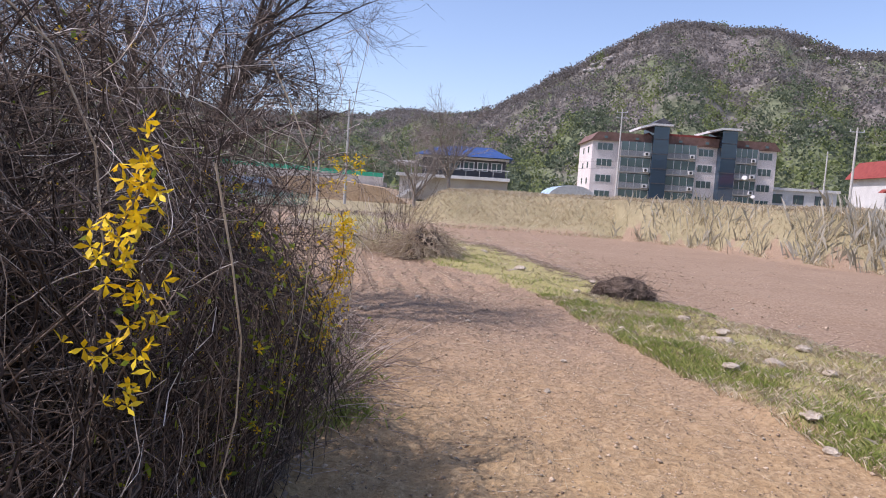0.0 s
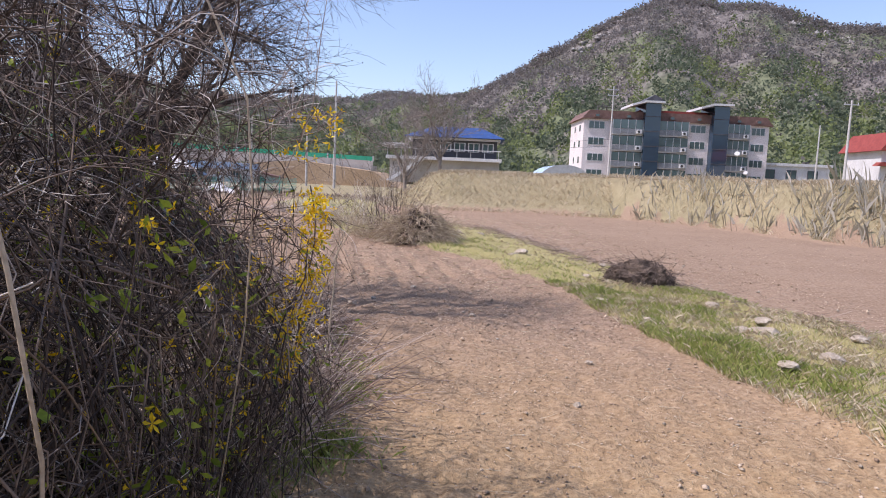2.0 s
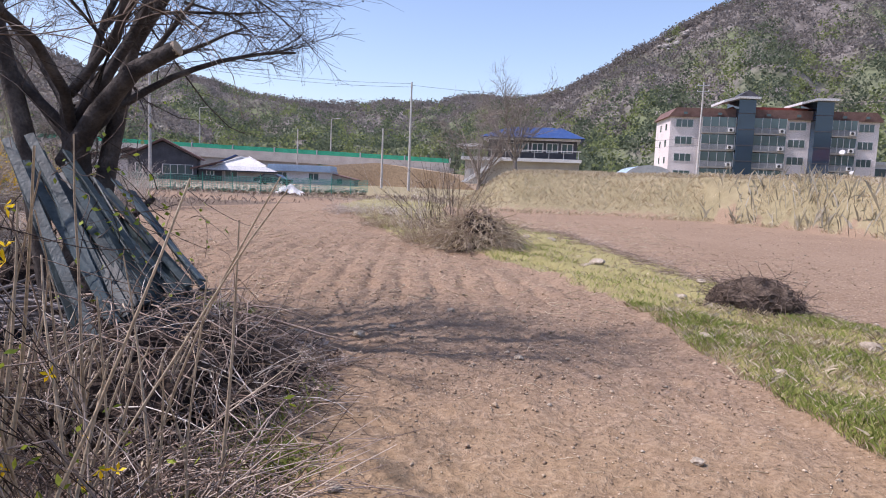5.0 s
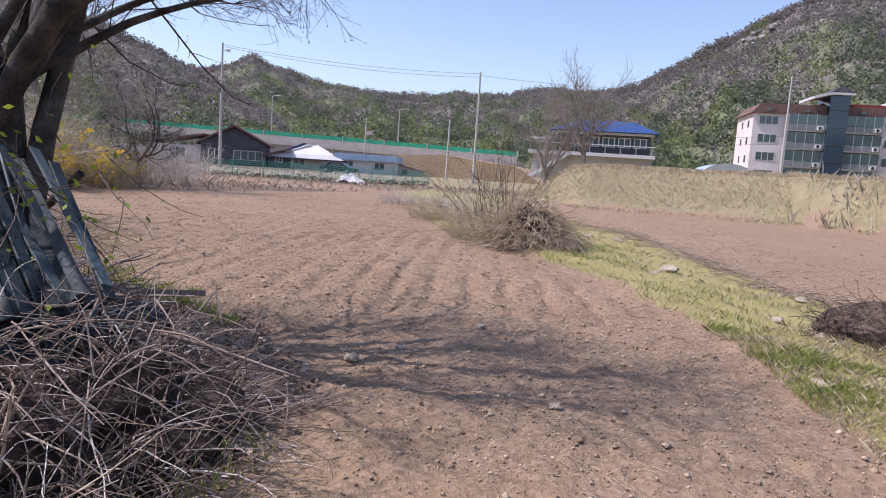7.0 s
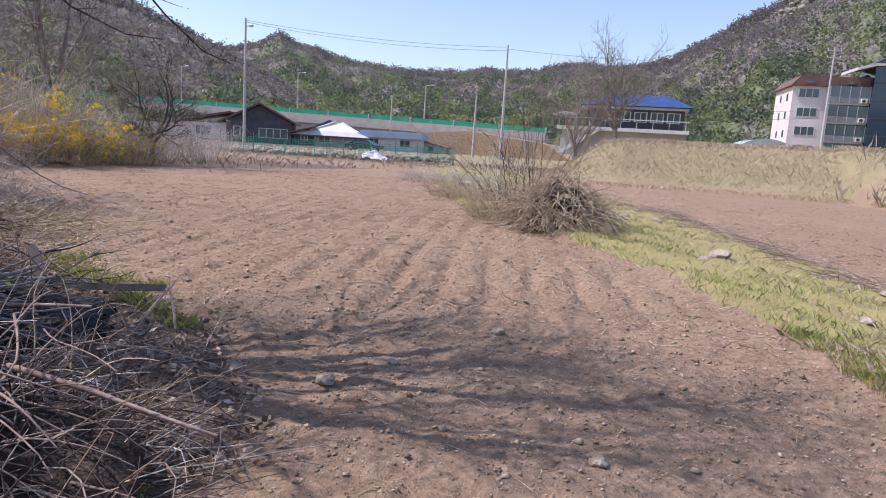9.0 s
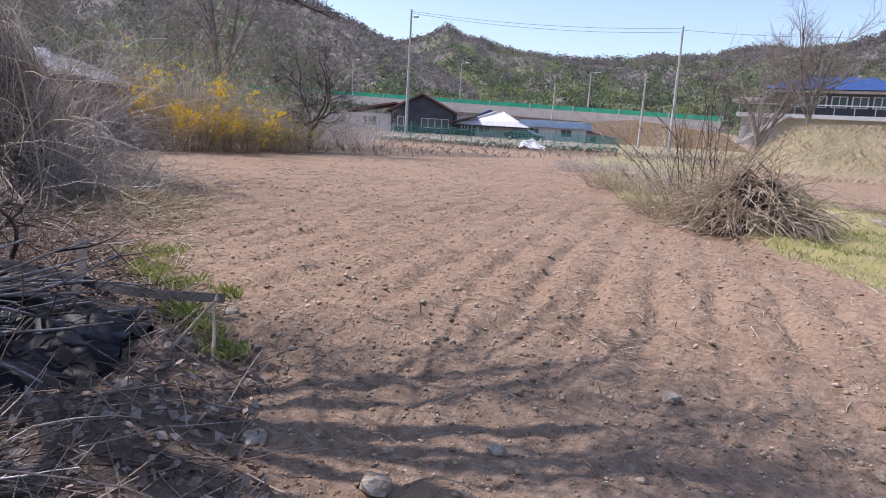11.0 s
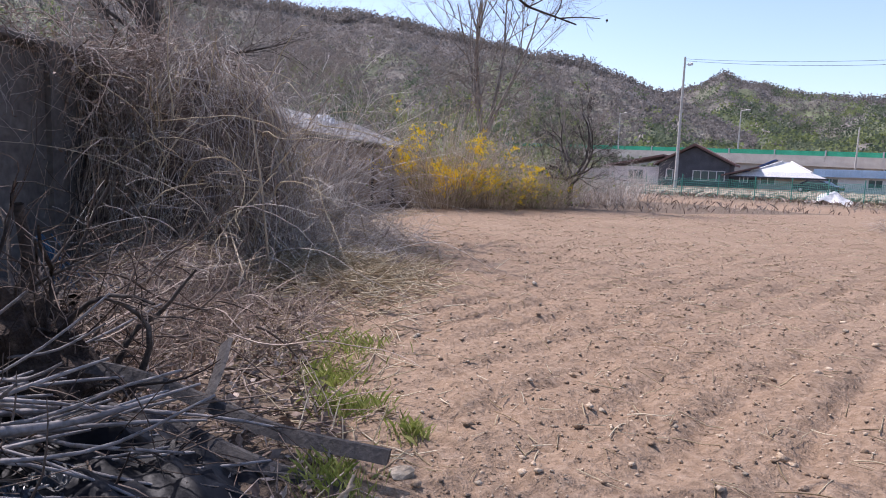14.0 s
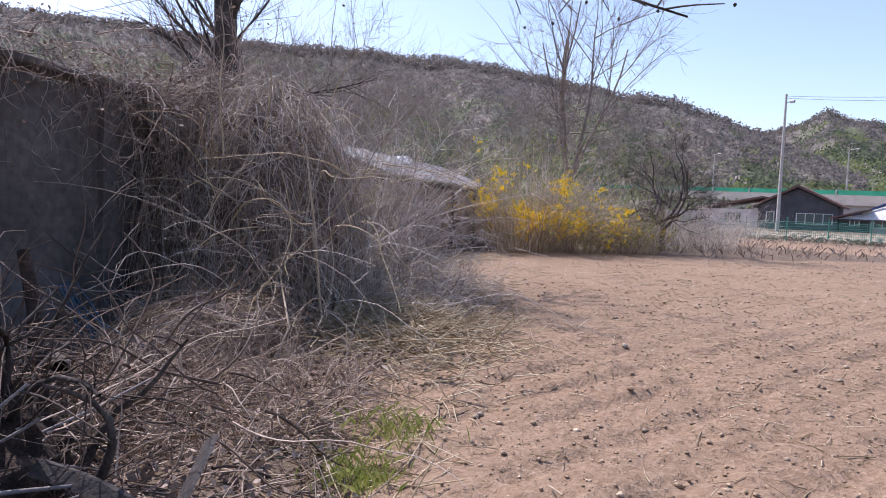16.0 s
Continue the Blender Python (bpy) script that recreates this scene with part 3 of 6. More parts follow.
    part("satellite_dish", rod(bmesh.new(), (27.2, -1.7, 6.4), (27.1, -1.9, 6.5), 0.5, 0.42, 14), M["white"], o)
    part("satellite_dish", rod(bmesh.new(), (29.0, -1.7, 3.1), (28.9, -1.9, 3.2), 0.42, 0.34, 14), M["white"], o)


def gable_house():
    o = thing("gable_house", -57.0, 95, 0, "dark gabled cottage with brown tiled roof and pale window frames", "house", rz=26)
    part("wall", prism([(-5.0, 0), (4.6, 0), (4.6, 3.2), (-0.2, 5.6), (-5.0, 3.2)], 0, 9), M["dark_wall"], o)
    part("roof", prism([(-5.8, 2.85), (-0.2, 5.75), (5.3, 3.0), (5.3, 3.3), (-0.2, 6.1), (-5.8, 3.15)], -0.6, 9.5), M["roof_brown"], o)
    window(o, -0.2, 4.0, 0.9, 2.2, -0.03, M["white"], 4)
    window(o, -3.9, -3.0, 0.9, 2.3, -0.03, M["white"], 1)
    p = part("porch", prism([(4.8, 0), (8.2, 0), (8.2, 2.2), (4.8, 1.5)], 0.5, 5), M["dark_wall"], o)
    part("porch_roof", prism([(3.6, 1.6), (8.3, 2.9), (8.3, 3.1), (3.6, 1.85)], -0.4, 5.6), M["roof_brown"], p)
    window(o, 6.0, 7.0, 0.9, 1.7, 0.47, M["white"], 2)
    a = part("annex", boxed(-12.6, -5.1, 1.0, 8, 0, 2.6), M["wall_pink"], o)
    part("annex_roof", prism([(-13.2, 2.5), (-4.6, 4.2), (-4.6, 4.5), (-13.2, 2.8)], 0.3, 9), M["roof_brown"], a)
    window(o, -9.6, -7.4, 0.8, 2.1, 0.97, M["white"], 3)
    s = part("fence_panel", boxed(-18.2, -12.7, 1.8, 2.0, 0, 2.2), M["metal"], o, "grey ribbed metal screen")
    for i in range(18):
        part("rib", boxed(-18.1 + i * 0.3, -17.98 + i * 0.3, 1.72, 1.8, 0, 2.2), M["white"], s)


def hip_house():
    o = thing("hip_roof_house", -47.6, 100, 0, "low cottage with a white hipped tile roof", "house", rz=20)
    part("wall", boxed(-5.4, 5.2, 0, 7, 0, 1.9), M["concrete"], o)
    bm = bmesh.new()
    v = [bm.verts.new(p) for p in ((-6.2, -0.9, 1.7), (6.0, -0.9, 1.7), (6.0, 7.8, 1.7), (-6.2, 7.8, 1.7), (-3.3, -0.2, 2.4), (4.2, -0.2, 2.4), (4.2, 7, 2.4), (-3.3, 7, 2.4), (0.2, 3.0, 3.9), (1.2, 3.6, 3.9))]
    for f in ((0, 1, 5, 4), (1, 2, 6, 5), (2, 3, 7, 6), (3, 0, 4, 7), (4, 5, 9, 8), (5, 6, 9), (6, 7, 8, 9), (7, 4, 8), (3, 2, 1, 0)):
        bm.faces.new([v[i] for i in f])
    r = part("roof", bm, M["white"], o, "white painted tile roof")
    part("ridge", rod(bmesh.new(), (-3.3, -0.2, 2.45), (0.2, 3.0, 3.95), 0.12, 0.12, 6), M["white"], r)
    part("ridge", rod(bmesh.new(), (4.2, -0.2, 2.45), (1.2, 3.6, 3.95), 0.12, 0.12, 6), M["white"], r)
    part("eave_board", boxed(-6.2, 6.0, -0.95, -0.9, 1.5, 1.72), M["dark_wall"], o)
    window(o, -2.0, -0.2, 0.7, 1.5, -0.03, M["white"], 2)
    part("lean_to_roof", prism([(-5.6, 2.2), (-1.4, 4.2), (-1.4, 4.35), (-5.6, 2.35)], 7.8, 11), M["roof_blue"], o, "blue metal roof behind")


def long_house():
    o = thing("long_house", -43.3, 102, 0, "long white cottage with a pale blue metal roof", "house", rz=10)
    part("wall", boxed(0.1, 9.7, 0, 6, 0, 2.1), M["white"], o)
    r = part("roof", prism([(-0.4, 1.95), (9.6, 1.95), (9.4, 2.95), (-0.2, 2.95)], -0.7, 6.3), M["roof_pale"], o)
    for i in range(24):
        part("seam", boxed(-0.2 + i * 0.41, -0.14 + i * 0.41, -0.74, -0.69, 1.97, 2.93), M["roof_pale"], r)
    window(o, 6.0, 7.6, 0.75, 1.7, -0.03, M["white"], 2)
    window(o, 1.2, 2.6, 0.75, 1.7, -0.03, M["white"], 2)
    a = part("annex", prism([(9.7, 0), (13.2, 0), (13.2, 0.9), (9.7, 1.7)], 0.5, 5), M["concrete"], o)
    part("annex_roof", prism([(9.5, 1.7), (13.6, 0.85), (13.6, 1.0), (9.5, 1.85)], 0.2, 5.3), M["roof_brown"], a)
    # solid black block stands for the unlit inside of an opening
    part("opening", boxed(10.4, 11.2, 0.44, 0.5, 0.3, 1.0), M["dark"], a)


def viaduct():
    o = thing("road_viaduct", 0, 135, 0, "raised concrete road with a green noise barrier", "viaduct", kind="structure")
    n = 14
    x0, x1 = -150.0, -20.0
    for i in range(n):
        a, b = x0 + (x1 - x0) * i / n, x0 + (x1 - x0) * (i + 1) / n
        za, zb = 5.25 - (a + 33) * 0.027, 5.25 - (b + 33) * 0.027
        part("parapet", prism([(a, za - 1.0), (b - 0.03, zb - 1.0), (b - 0.03, zb), (a, za)], 0, 0.5), M["concrete"], o)
        part("deck_edge", prism([(a, za - 1.9), (b, zb - 1.9), (b, zb - 1.0), (a, za - 1.0)], -0.35, 6), M["concrete"], o)
        part("barrier_panel", prism([(a + 0.15, za), (b - 0.15, zb), (b - 0.15, zb + 0.85), (a + 0.15, za + 0.85)], 0.15, 0.3), M["green_panel"], o)
        part("barrier_post", boxed(b - 0.12, b + 0.12, 0.05, 0.4, zb - 0.1, zb + 1.0), M["metal"], o)
        if b < -42:
            part("retaining_wall", prism([(a, -0.5), (b - 0.02, -0.5), (b - 0.02, zb - 1.9), (a, za - 1.9)], 0.2, 1.0), M["concrete"], o)


def road_lamp(x, z0, z1, arm=1.6):
    o = thing("street_lamp", x, 135.5, z0, "slender grey road lamp on the viaduct", "street lamp", group="lamps along the raised road")
    part("post", rod(bmesh.new(), (0, 0, 0), (0, 0, z1 - z0), 0.16, 0.09), M["pole"], o)
    part("arm", rod(bmesh.new(), (0, 0, z1 - z0), (arm, 0, z1 - z0 + 0.15), 0.07, 0.05), M["pole"], o)
    part("lamp_head", boxed(arm - 0.5, arm + 0.3, -0.15, 0.15, z1 - z0 + 0.05, z1 - z0 + 0.22, bevel=0.03), M["metal"], o)


def utility_pole(x, y, h, label, crossarms=1, lamp=False, z=None):
    z = at_ground(x, y) if z is None else z
    o = thing("utility_pole", x, y, z - 0.1, label, "utility pole", group="poles of the overhead line")
    part("post", rod(bmesh.new(), (0, 0, 0), (0, 0, h), 0.19, 0.10, 12), M["pole"], o)
    for k in range(crossarms):
        c = part("crossarm", boxed(-0.9, 0.9, -0.05, 0.05, h - 0.6 - 0.9 * k, h - 0.5 - 0.9 * k), M["metal"], o)
        for s in (-0.8, 0.0, 0.8):
            part("insulator", rod(bmesh.new(), (s, 0, h - 0.5 - 0.9 * k), (s, 0, h - 0.28 - 0.9 * k), 0.06, 0.04, 6), M["white"], c)
    if lamp:
        part("lamp_arm", rod(bmesh.new(), (0, 0, h - 0.9), (0.7, 0, h - 0.7), 0.04, 0.04, 6), M["metal"], o)
        part("lamp_head", boxed(0.45, 0.95, -0.12, 0.12, h - 0.95, h - 0.7, bevel=0.03), M["metal"], o)
    return o


def wire(p, q, sag, label="thin overhead power cable"):
    t = np.linspace(0, 1, 24)
    P = np.array(p)[None] * (1 - t)[:, None] + np.array(q)[None] * t[:, None]
    P[:, 2] -= sag * 4 * t * (1 - t)
    V, F = tubes(P[None], np.full((1, 24), 0.016), 4)
    piece("power_cable", mesh_np("power_cable", V, F), M["dark"], None, label, category="cable", group="overhead cables")


def pavilion():
    o = thing("blue_roof_hall", -10.9, 85, 1.2, "two-storey hall with blue hipped roof and outside stair", "building")
    part("wall", boxed(0.4, 14.4, 1.0, 9, 0, 3.0), M["concrete"], o)
    part("floor_slab", boxed(0, 14.6, 0, 10, 2.95, 3.35), M["white"], o)
    part("upper_wall", boxed(3.2, 14.0, 1.4, 9, 3.35, 5.7), M["dark_wall"], o)
    part("slab_edge", boxed(2.6, 14.4, 0.7, 9.6, 5.55, 5.8), M["white"], o)
    bm = bmesh.new()
    v = [bm.verts.new(p) for p in ((2.2, 0, 5.85), (14.9, 0, 5.85), (14.9, 10, 5.85), (2.2, 10, 5.85), (5.6, 4.2, 7.4), (12.0, 4.2, 7.4))]
    for f in ((0, 1, 5, 4), (1, 2, 5), (2, 3, 4, 5), (3, 0, 4), (3, 2, 1, 0)):
        bm.faces.new([v[i] for i in f])
    part("roof", bm, M["roof_blue"], o, "bright blue metal roof")
    for i in range(5):
        window(o, 5.0 + i * 1.8, 6.3 + i * 1.8, 4.2, 5.2, 1.36, M["white"], 2)
    s = part("stair_flight", prism([(0.2, 0.2), (0.9, 0.2), (5.2, 3.1), (4.5, 3.1)], -0.9, 0.0), M["white"], o, "white concrete outside stair")
    for i in range(9):
        part("baluster", rod(bmesh.new(), (0.7 + i * 0.5, -0.85, 0.4 + i * 0.33), (0.7 + i * 0.5, -0.85, 1.3 + i * 0.33), 0.03, 0.03, 5), M["metal"], s)
    for i in range(9):
        part("post", rod(bmesh.new(), (0.2 + i * 1.75, 0.2, 3.35), (0.2 + i * 1.75, 0.2, 4.3), 0.04, 0.04, 5), M["metal"], o)
    part("handrail", boxed(0.1, 14.5, 0.15, 0.25, 4.25, 4.35), M["white"], o)
    part("porch_roof", prism([(-0.6, 4.5), (2.6, 4.6), (2.6, 4.9), (-0.2, 4.9)], -0.3, 6), M["white"], o)


def red_house():
    o = thing("red_roof_house", 55.4, 94, 2.1, "pale two-storey house with red roofs and a yellow sign", "house")
    part("wall", boxed(0, 12, 0, 9, 0, 6.2), M["white"], o)
    part("roof", prism([(-0.7, 6.1), (12.6, 6.1), (11, 8.7), (1.2, 8.7)], -0.8, 9.6), M["roof_red"], o)
    part("porch_roof", prism([(-1.2, 4.0), (3.4, 4.0), (3.4, 4.7), (-0.6, 4.5)], -1.2, 0), M["roof_red"], o)
    s = part("sign", boxed(3.0, 8.5, -0.15, -0.02, 4.3, 5.3), M["sign_yellow"], o, "yellow shop sign")
    for i in range(7):
        part("lettering", boxed(3.4 + i * 0.7, 3.85 + i * 0.7, -0.17, -0.15, 4.6, 5.05), M["dark"], s)
    for x in (0.8, 4.2, 7.2):
        window(o, x, x + 1.6, 1.6, 2.9, -0.03, M["dark_wall"], 2)
        window(o, x, x + 1.6, 5.0 if x < 1 else 3.2, 5.8 if x < 1 else 4.0, -0.03, M["dark_wall"], 2)


def low_building():
    o = thing("low_white_building", 54.6, 130, 2.1, "long low white outbuilding behind the apartment block", "building")
    part("wall", boxed(0, 13, 0, 6, 0, 5.0), M["white"], o)
    part("roof", boxed(-0.4, 13.4, -0.4, 6.4, 5.0, 5.5), M["white"], o)
    part("gable_roof", prism([(-1.5, 5.5), (4.5, 5.5), (0.2, 8.6)], 6.5, 12), M["roof_brown"], o)
    for x in (1.0, 5.0, 9.0):
        window(o, x, x + 1.8, 2.6, 4.2, -0.03, M["dark_wall"], 2)


def parked_car():
    o = thing("car", -36.6, 88, at_ground(-36.6, 88), "dark saloon car parked before the cottages", "car")
    part("body", prism([(-2.5, 0.35), (2.4, 0.35), (2.45, 0.75), (1.6, 0.9), (0.7, 1.38), (-1.0, 1.42), (-1.9, 0.95), (-2.5, 0.85)], -0.85, 0.85), M["car_paint"], o)
    part("side_window", prism([(-1.3, 0.95), (1.0, 0.93), (0.55, 1.28), (-0.85, 1.32)], -0.87, 0.87), M["glass"], o)
    for x in (-1.6, 1.5):
        for y in (-0.8, 0.8):
            w = part("wheel", rod(bmesh.new(), (x, y - 0.1, 0.32), (x, y + 0.1, 0.32), 0.32, 0.32, 16), M["dark"], o)
            part("rim", rod(bmesh.new(), (x, y - 0.12, 0.32), (x, y + 0.12, 0.32), 0.19, 0.19, 12), M["metal"], w)


def hoop_house():
    o = thing("plastic_tunnel", 13.5, 98, 2.1, "low grey plastic-covered growing tunnel", "greenhouse", rz=4)
    prof = [(-3.6 + 0.0, 0)] + [(-3.6 * math.cos(a), 2.1 * math.sin(a) + 0.4) for a in np.linspace(0.05, math.pi - 0.05, 12)] + [(3.6, 0)]
    part("cover", prism(prof, 0, 9), M["roof_pale"], o)
    for k in range(4):
        part("hoop", prism([(x * 1.01, z * 1.015) for x, z in prof], k * 2.9 - 0.03, k * 2.9 + 0.06), M["metal"], o)


apartment_block()
gable_house()
hip_house()
long_house()
viaduct()
pavilion()
red_house()
low_building()
parked_car()
hoop_house()
for x, a, b in ((-104, 7.2, 15.4), (-74.1, 6.4, 14.7), (-45.0, 5.6, 13.0)):
    road_lamp(x, a, b)
utility_pole(-50.0, 130, 10.6, "thin grey pole beyond the cottages", 0)
utility_pole(-44.3, 72, 14.0, "tall pale concrete pole with a small lamp", 0, True)
utility_pole(-17.4, 85, 13.5, "tall pale concrete pole with bare top", 0)
utility_pole(-23.5, 95, 8.5, "short grey pole beside the houses", 0)
utility_pole(22.5, 112, 16.0, "concrete pole with two crossarms before the flats", 2)
utility_pole(45.8, 85, 11.4, "concrete pole with crossarm near red roofs", 1)
utility_pole(61.0, 122, 12.0, "thin pole beside low white building", 0)
wire((-44.3, 72, 13.7), (-17.4, 85, 13.2), 0.6)
wire((-44.3, 72, 13.5), (-17.4, 85, 12.8), 0.7)
wire((-17.4, 85, 13.0), (22.5, 112, 17.0), 1.2)
wire((22.5, 112, 9.5), (-20, 118, 9.0), 0.8)
wire((22.5, 112, 8.4), (-20, 118, 8.0), 0.8)
wire((22.5, 112, 16.2), (45.8, 85, 12.6), 0.8)
wire((-110, 120, 10.5), (-30, 118, 9.5), 0.8)

# bare cutting at the end of the raised road
cut = prism([(-46, -0.3), (-12, -0.3), (-17, 2.6), (-30, 4.0), (-42, 3.0)], -12, 6)
cob = part("cutting", cut, M["bare_slope"], thing("earth_cutting", 0, 128, 0, "bare orange earth slope under the road", "embankment", kind="structure"))


# ---- plants ----
def lines_of(P, r0, r1):
    n, k, _ = P.shape
    r0, r1 = np.broadcast_to(r0, (n,)), np.broadcast_to(r1, (n,))
    return r0[:, None] + (r1 - r0)[:, None] * np.linspace(0, 1, k)[None]


def bundle(name, P, r0, r1, mat, parent, label="", sides=3):
    """Lines as tubes: few of them each as a part of its own, past that one joined part."""
    R = lines_of(P, r0, r1)
    if len(P) <= 180 and sides > 3:
        for i in range(len(P)):
            V, F = tubes(P[i:i + 1], R[i:i + 1], sides)
            ob = piece(name, mesh_np(name, V, F), mat, parent, label, smooth=True)
        return ob
    V, F = tubes(P, R, sides)
    return piece(name, mesh_np(name, V, F), mat, parent, label, kind="stuff")


def side_shoots(P, n, length, g, spread=1.0, lo=0.25, k=5, bend=0.2, sag=0.0):
    """Thinner shoots that spring from points along the lines P."""
    i = g.integers(0, len(P), n)
    t = g.uniform(lo, 0.98, n) * (P.shape[1] - 1)
    a = np.minimum(t.astype(int), P.shape[1] - 2)
    f = (t - a)[:, None]
    base = P[i, a] * (1 - f) + P[i, a + 1] * f
    way = P[i, a + 1] - P[i, a]
    way /= np.linalg.norm(way, axis=1, keepdims=True) + 1e-9
    way = way + g.normal(size=(n, 3)) * spread
    return wander(base, way, length * g.uniform(0.5, 1.3, n), k, bend, sag, g)


def flower_set(C, size, g):
    """Four narrow petals round each place, hanging a little."""
    n = len(C)
    d = g.normal(size=(n, 3)) + np.array([0.35, -0.35, -0.25])
    d /= np.linalg.norm(d, axis=1, keepdims=True)
    u = np.cross(d, np.array([0.2, 0.1, 1.0]))
    u /= np.linalg.norm(u, axis=1, keepdims=True)
    w = np.cross(d, u)
    s = (np.broadcast_to(size, (n,)) * g.uniform(0.75, 1.2, n))[:, None]
    Vs = []
    for q in range(4):
        a = q * math.pi / 2 + 0.3
        r, e = u * math.cos(a) + w * math.sin(a), -u * math.sin(a) + w * math.cos(a)
        tipw = g.normal(size=(n, 3)) * 0.12
        Vs.append(np.stack([C, C + (r * 0.55 + d * 0.4 + e * 0.23) * s, C + (r * 1.0 + d * 0.55 + tipw) * s, C + (r * 0.55 + d * 0.4 - e * 0.23) * s], 1))
    V = np.concatenate(Vs).reshape(-1, 3)
    return V, np.arange(len(V)).reshape(-1, 4)


def tree(name, label, x, y, h, trunk_r, forks, g, mat, spread=0.55, up=0.35, levels=3, kids=(5, 6, 7), twig_r=0.004, bend=0.12, z=None, lean=(0, 0), fork_z=0.45, twig_len=1.0, limb=0.55, keep=None):
    """A bare tree: trunk, limbs that fork again and again, and fine shoots."""
    z = at_ground(x, y) if z is None else z
    o = thing(name, x, y, z, label, "tree")
    tip = np.array([lean[0], lean[1], h * fork_z])
    T = np.array([[0, 0, -0.1], tip * 0.3 + g.normal(size=3) * 0.03, tip * 0.65 + g.normal(size=3) * 0.04, tip])
    V, F = tubes(T[None], np.array([[trunk_r * 1.35, trunk_r, trunk_r * 0.9, trunk_r * 0.85]]), 10)
    piece("trunk", mesh_np("trunk", V, F), mat, o, smooth=True)
    az = np.arange(forks) * 2 * np.pi / forks + g.uniform(0, 6)
    way = np.stack([np.cos(az) * spread, np.sin(az) * spread, np.full(forks, up + 0.5)], 1) + g.normal(size=(forks, 3)) * 0.12
    base = np.repeat(tip[None], forks, 0) - np.array([0, 0, 1]) * g.uniform(0, h * 0.1, (forks, 1))
    P = wander(base, way, h * (1 - fork_z) * g.uniform(0.85, 1.2, forks), 7, bend, -0.03, g)
    r = trunk_r * limb
    for i in range(forks):
        V, F = tubes(P[i:i + 1], lines_of(P[i:i + 1], r, r * 0.3), 7)
        piece("limb", mesh_np("limb", V, F), mat, o, smooth=True)
    L = h * (1 - fork_z) * 0.55
    sets = []
    for lv in range(levels):
        n = len(P) * kids[lv]
        P = side_shoots(P, n, L, g, 0.55, 0.2, 5, bend * 1.2, -0.03)
        if keep is not None:
            P = P[keep(P)]
        r0 = max(r * 0.35, twig_r)
        V, F = tubes(P, lines_of(P, r0, max(r0 * 0.35, twig_r * 0.5)), 4 if lv == 0 else 3)
        sets.append((V, F))
        r, L = r0, L * 0.55 * twig_len
    V, F = joined(*sets)
    piece("fine_branching", mesh_np("fine_branching", V, F), mat, o, "fine leafless branches", kind="stuff")
    return o, P


def scatter(n, x0, x1, y0, y1, g, inside=None):
    x, y = g.uniform(x0, x1, n), g.uniform(y0, y1, n)
    if inside is not None:
        k = inside(x, y)
        x, y = x[k], y[k]
    return np.stack([x, y, height(x, y)], 1)


M["blue_net"] = material("faded_blue_net", [(0.02, 0.055, 0.11), (0.05, 0.12, 0.19)], 6, 0.6, 0.2, 40)
# near-black fill: the shade between stems is put into its colour
M["matted"] = material("inner_shade_fill", [(0.022, 0.015, 0.012), (0.05, 0.035, 0.027), (0.10, 0.072, 0.055)], 14, 0.95, 1.0, 70)


def filler_mound(rx, ry, h, rough):
    """An uneven mound that fills a heap; in the dark fill it stands for inner shade."""
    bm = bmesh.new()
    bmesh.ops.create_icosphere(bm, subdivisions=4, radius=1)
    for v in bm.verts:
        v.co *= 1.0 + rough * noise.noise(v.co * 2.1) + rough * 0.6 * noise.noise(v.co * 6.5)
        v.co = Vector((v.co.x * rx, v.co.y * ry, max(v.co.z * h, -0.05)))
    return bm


def shifted(bm, by):
    bm.transform(Matrix.Translation(by))
    return bm


# ---- the big forsythia thicket ----
g = np.random.default_rng(11)
bush = thing("forsythia_bush", -1.6, 3.0, 0, "tall dense forsythia thicket with hanging yellow flower sprays", "shrub")
bo = np.array([-1.6, 3.0, 0.0])
n = 2600
bx, by = -0.95 - 3.4 * g.uniform(0, 1, n) ** 1.3, g.uniform(0.7, 5.6, n)
base = np.stack([bx, by, height(bx, by) - 0.02], 1)
way = np.stack([g.normal(0.14, 0.45, n), g.normal(0.0, 0.42, n), np.ones(n)], 1)
ST = wander(base, way, g.uniform(1.2, 3.9, n), 13, 0.30, 0.06, g)

n2 = 900
b2 = np.stack([g.uniform(-4.0, -1.3, n2), g.uniform(0.6, 3.6, n2), np.zeros(n2)], 1)
w2 = np.stack([g.normal(0.1, 0.25, n2), g.normal(0.0, 0.25, n2), np.ones(n2)], 1)
ST = np.concatenate([ST, wander(b2, w2, g.uniform(2.8, 4.8, n2), 13, 0.24, 0.025, g)])
n += n2


def envelope(P, slack):
    """Keeps the lines under the thicket's sloping top and behind its outer face."""
    reach = np.interp(P[..., 1], [0, 2, 3.5, 5.0, 5.8], [0.75, 0.55, 0.22, -0.4, -0.9])
    top = np.clip((reach - P[..., 0]) / 0.86, 0.3, 3.8) + slack
    face = -0.66 + 0.04 * np.sin(P[..., 2] * 9 + P[..., 1] * 7) - 0.18 * np.clip(1 - P[..., 2], 0, 1)
    P = P.copy()
    P[..., 0] = np.where(P[..., 0] > face, face - 0.3 * np.abs(P[..., 0] - face), P[..., 0])
    P[..., 2] = np.where(P[..., 2] > top, top - 0.35 * (P[..., 2] - top), P[..., 2])
    return P


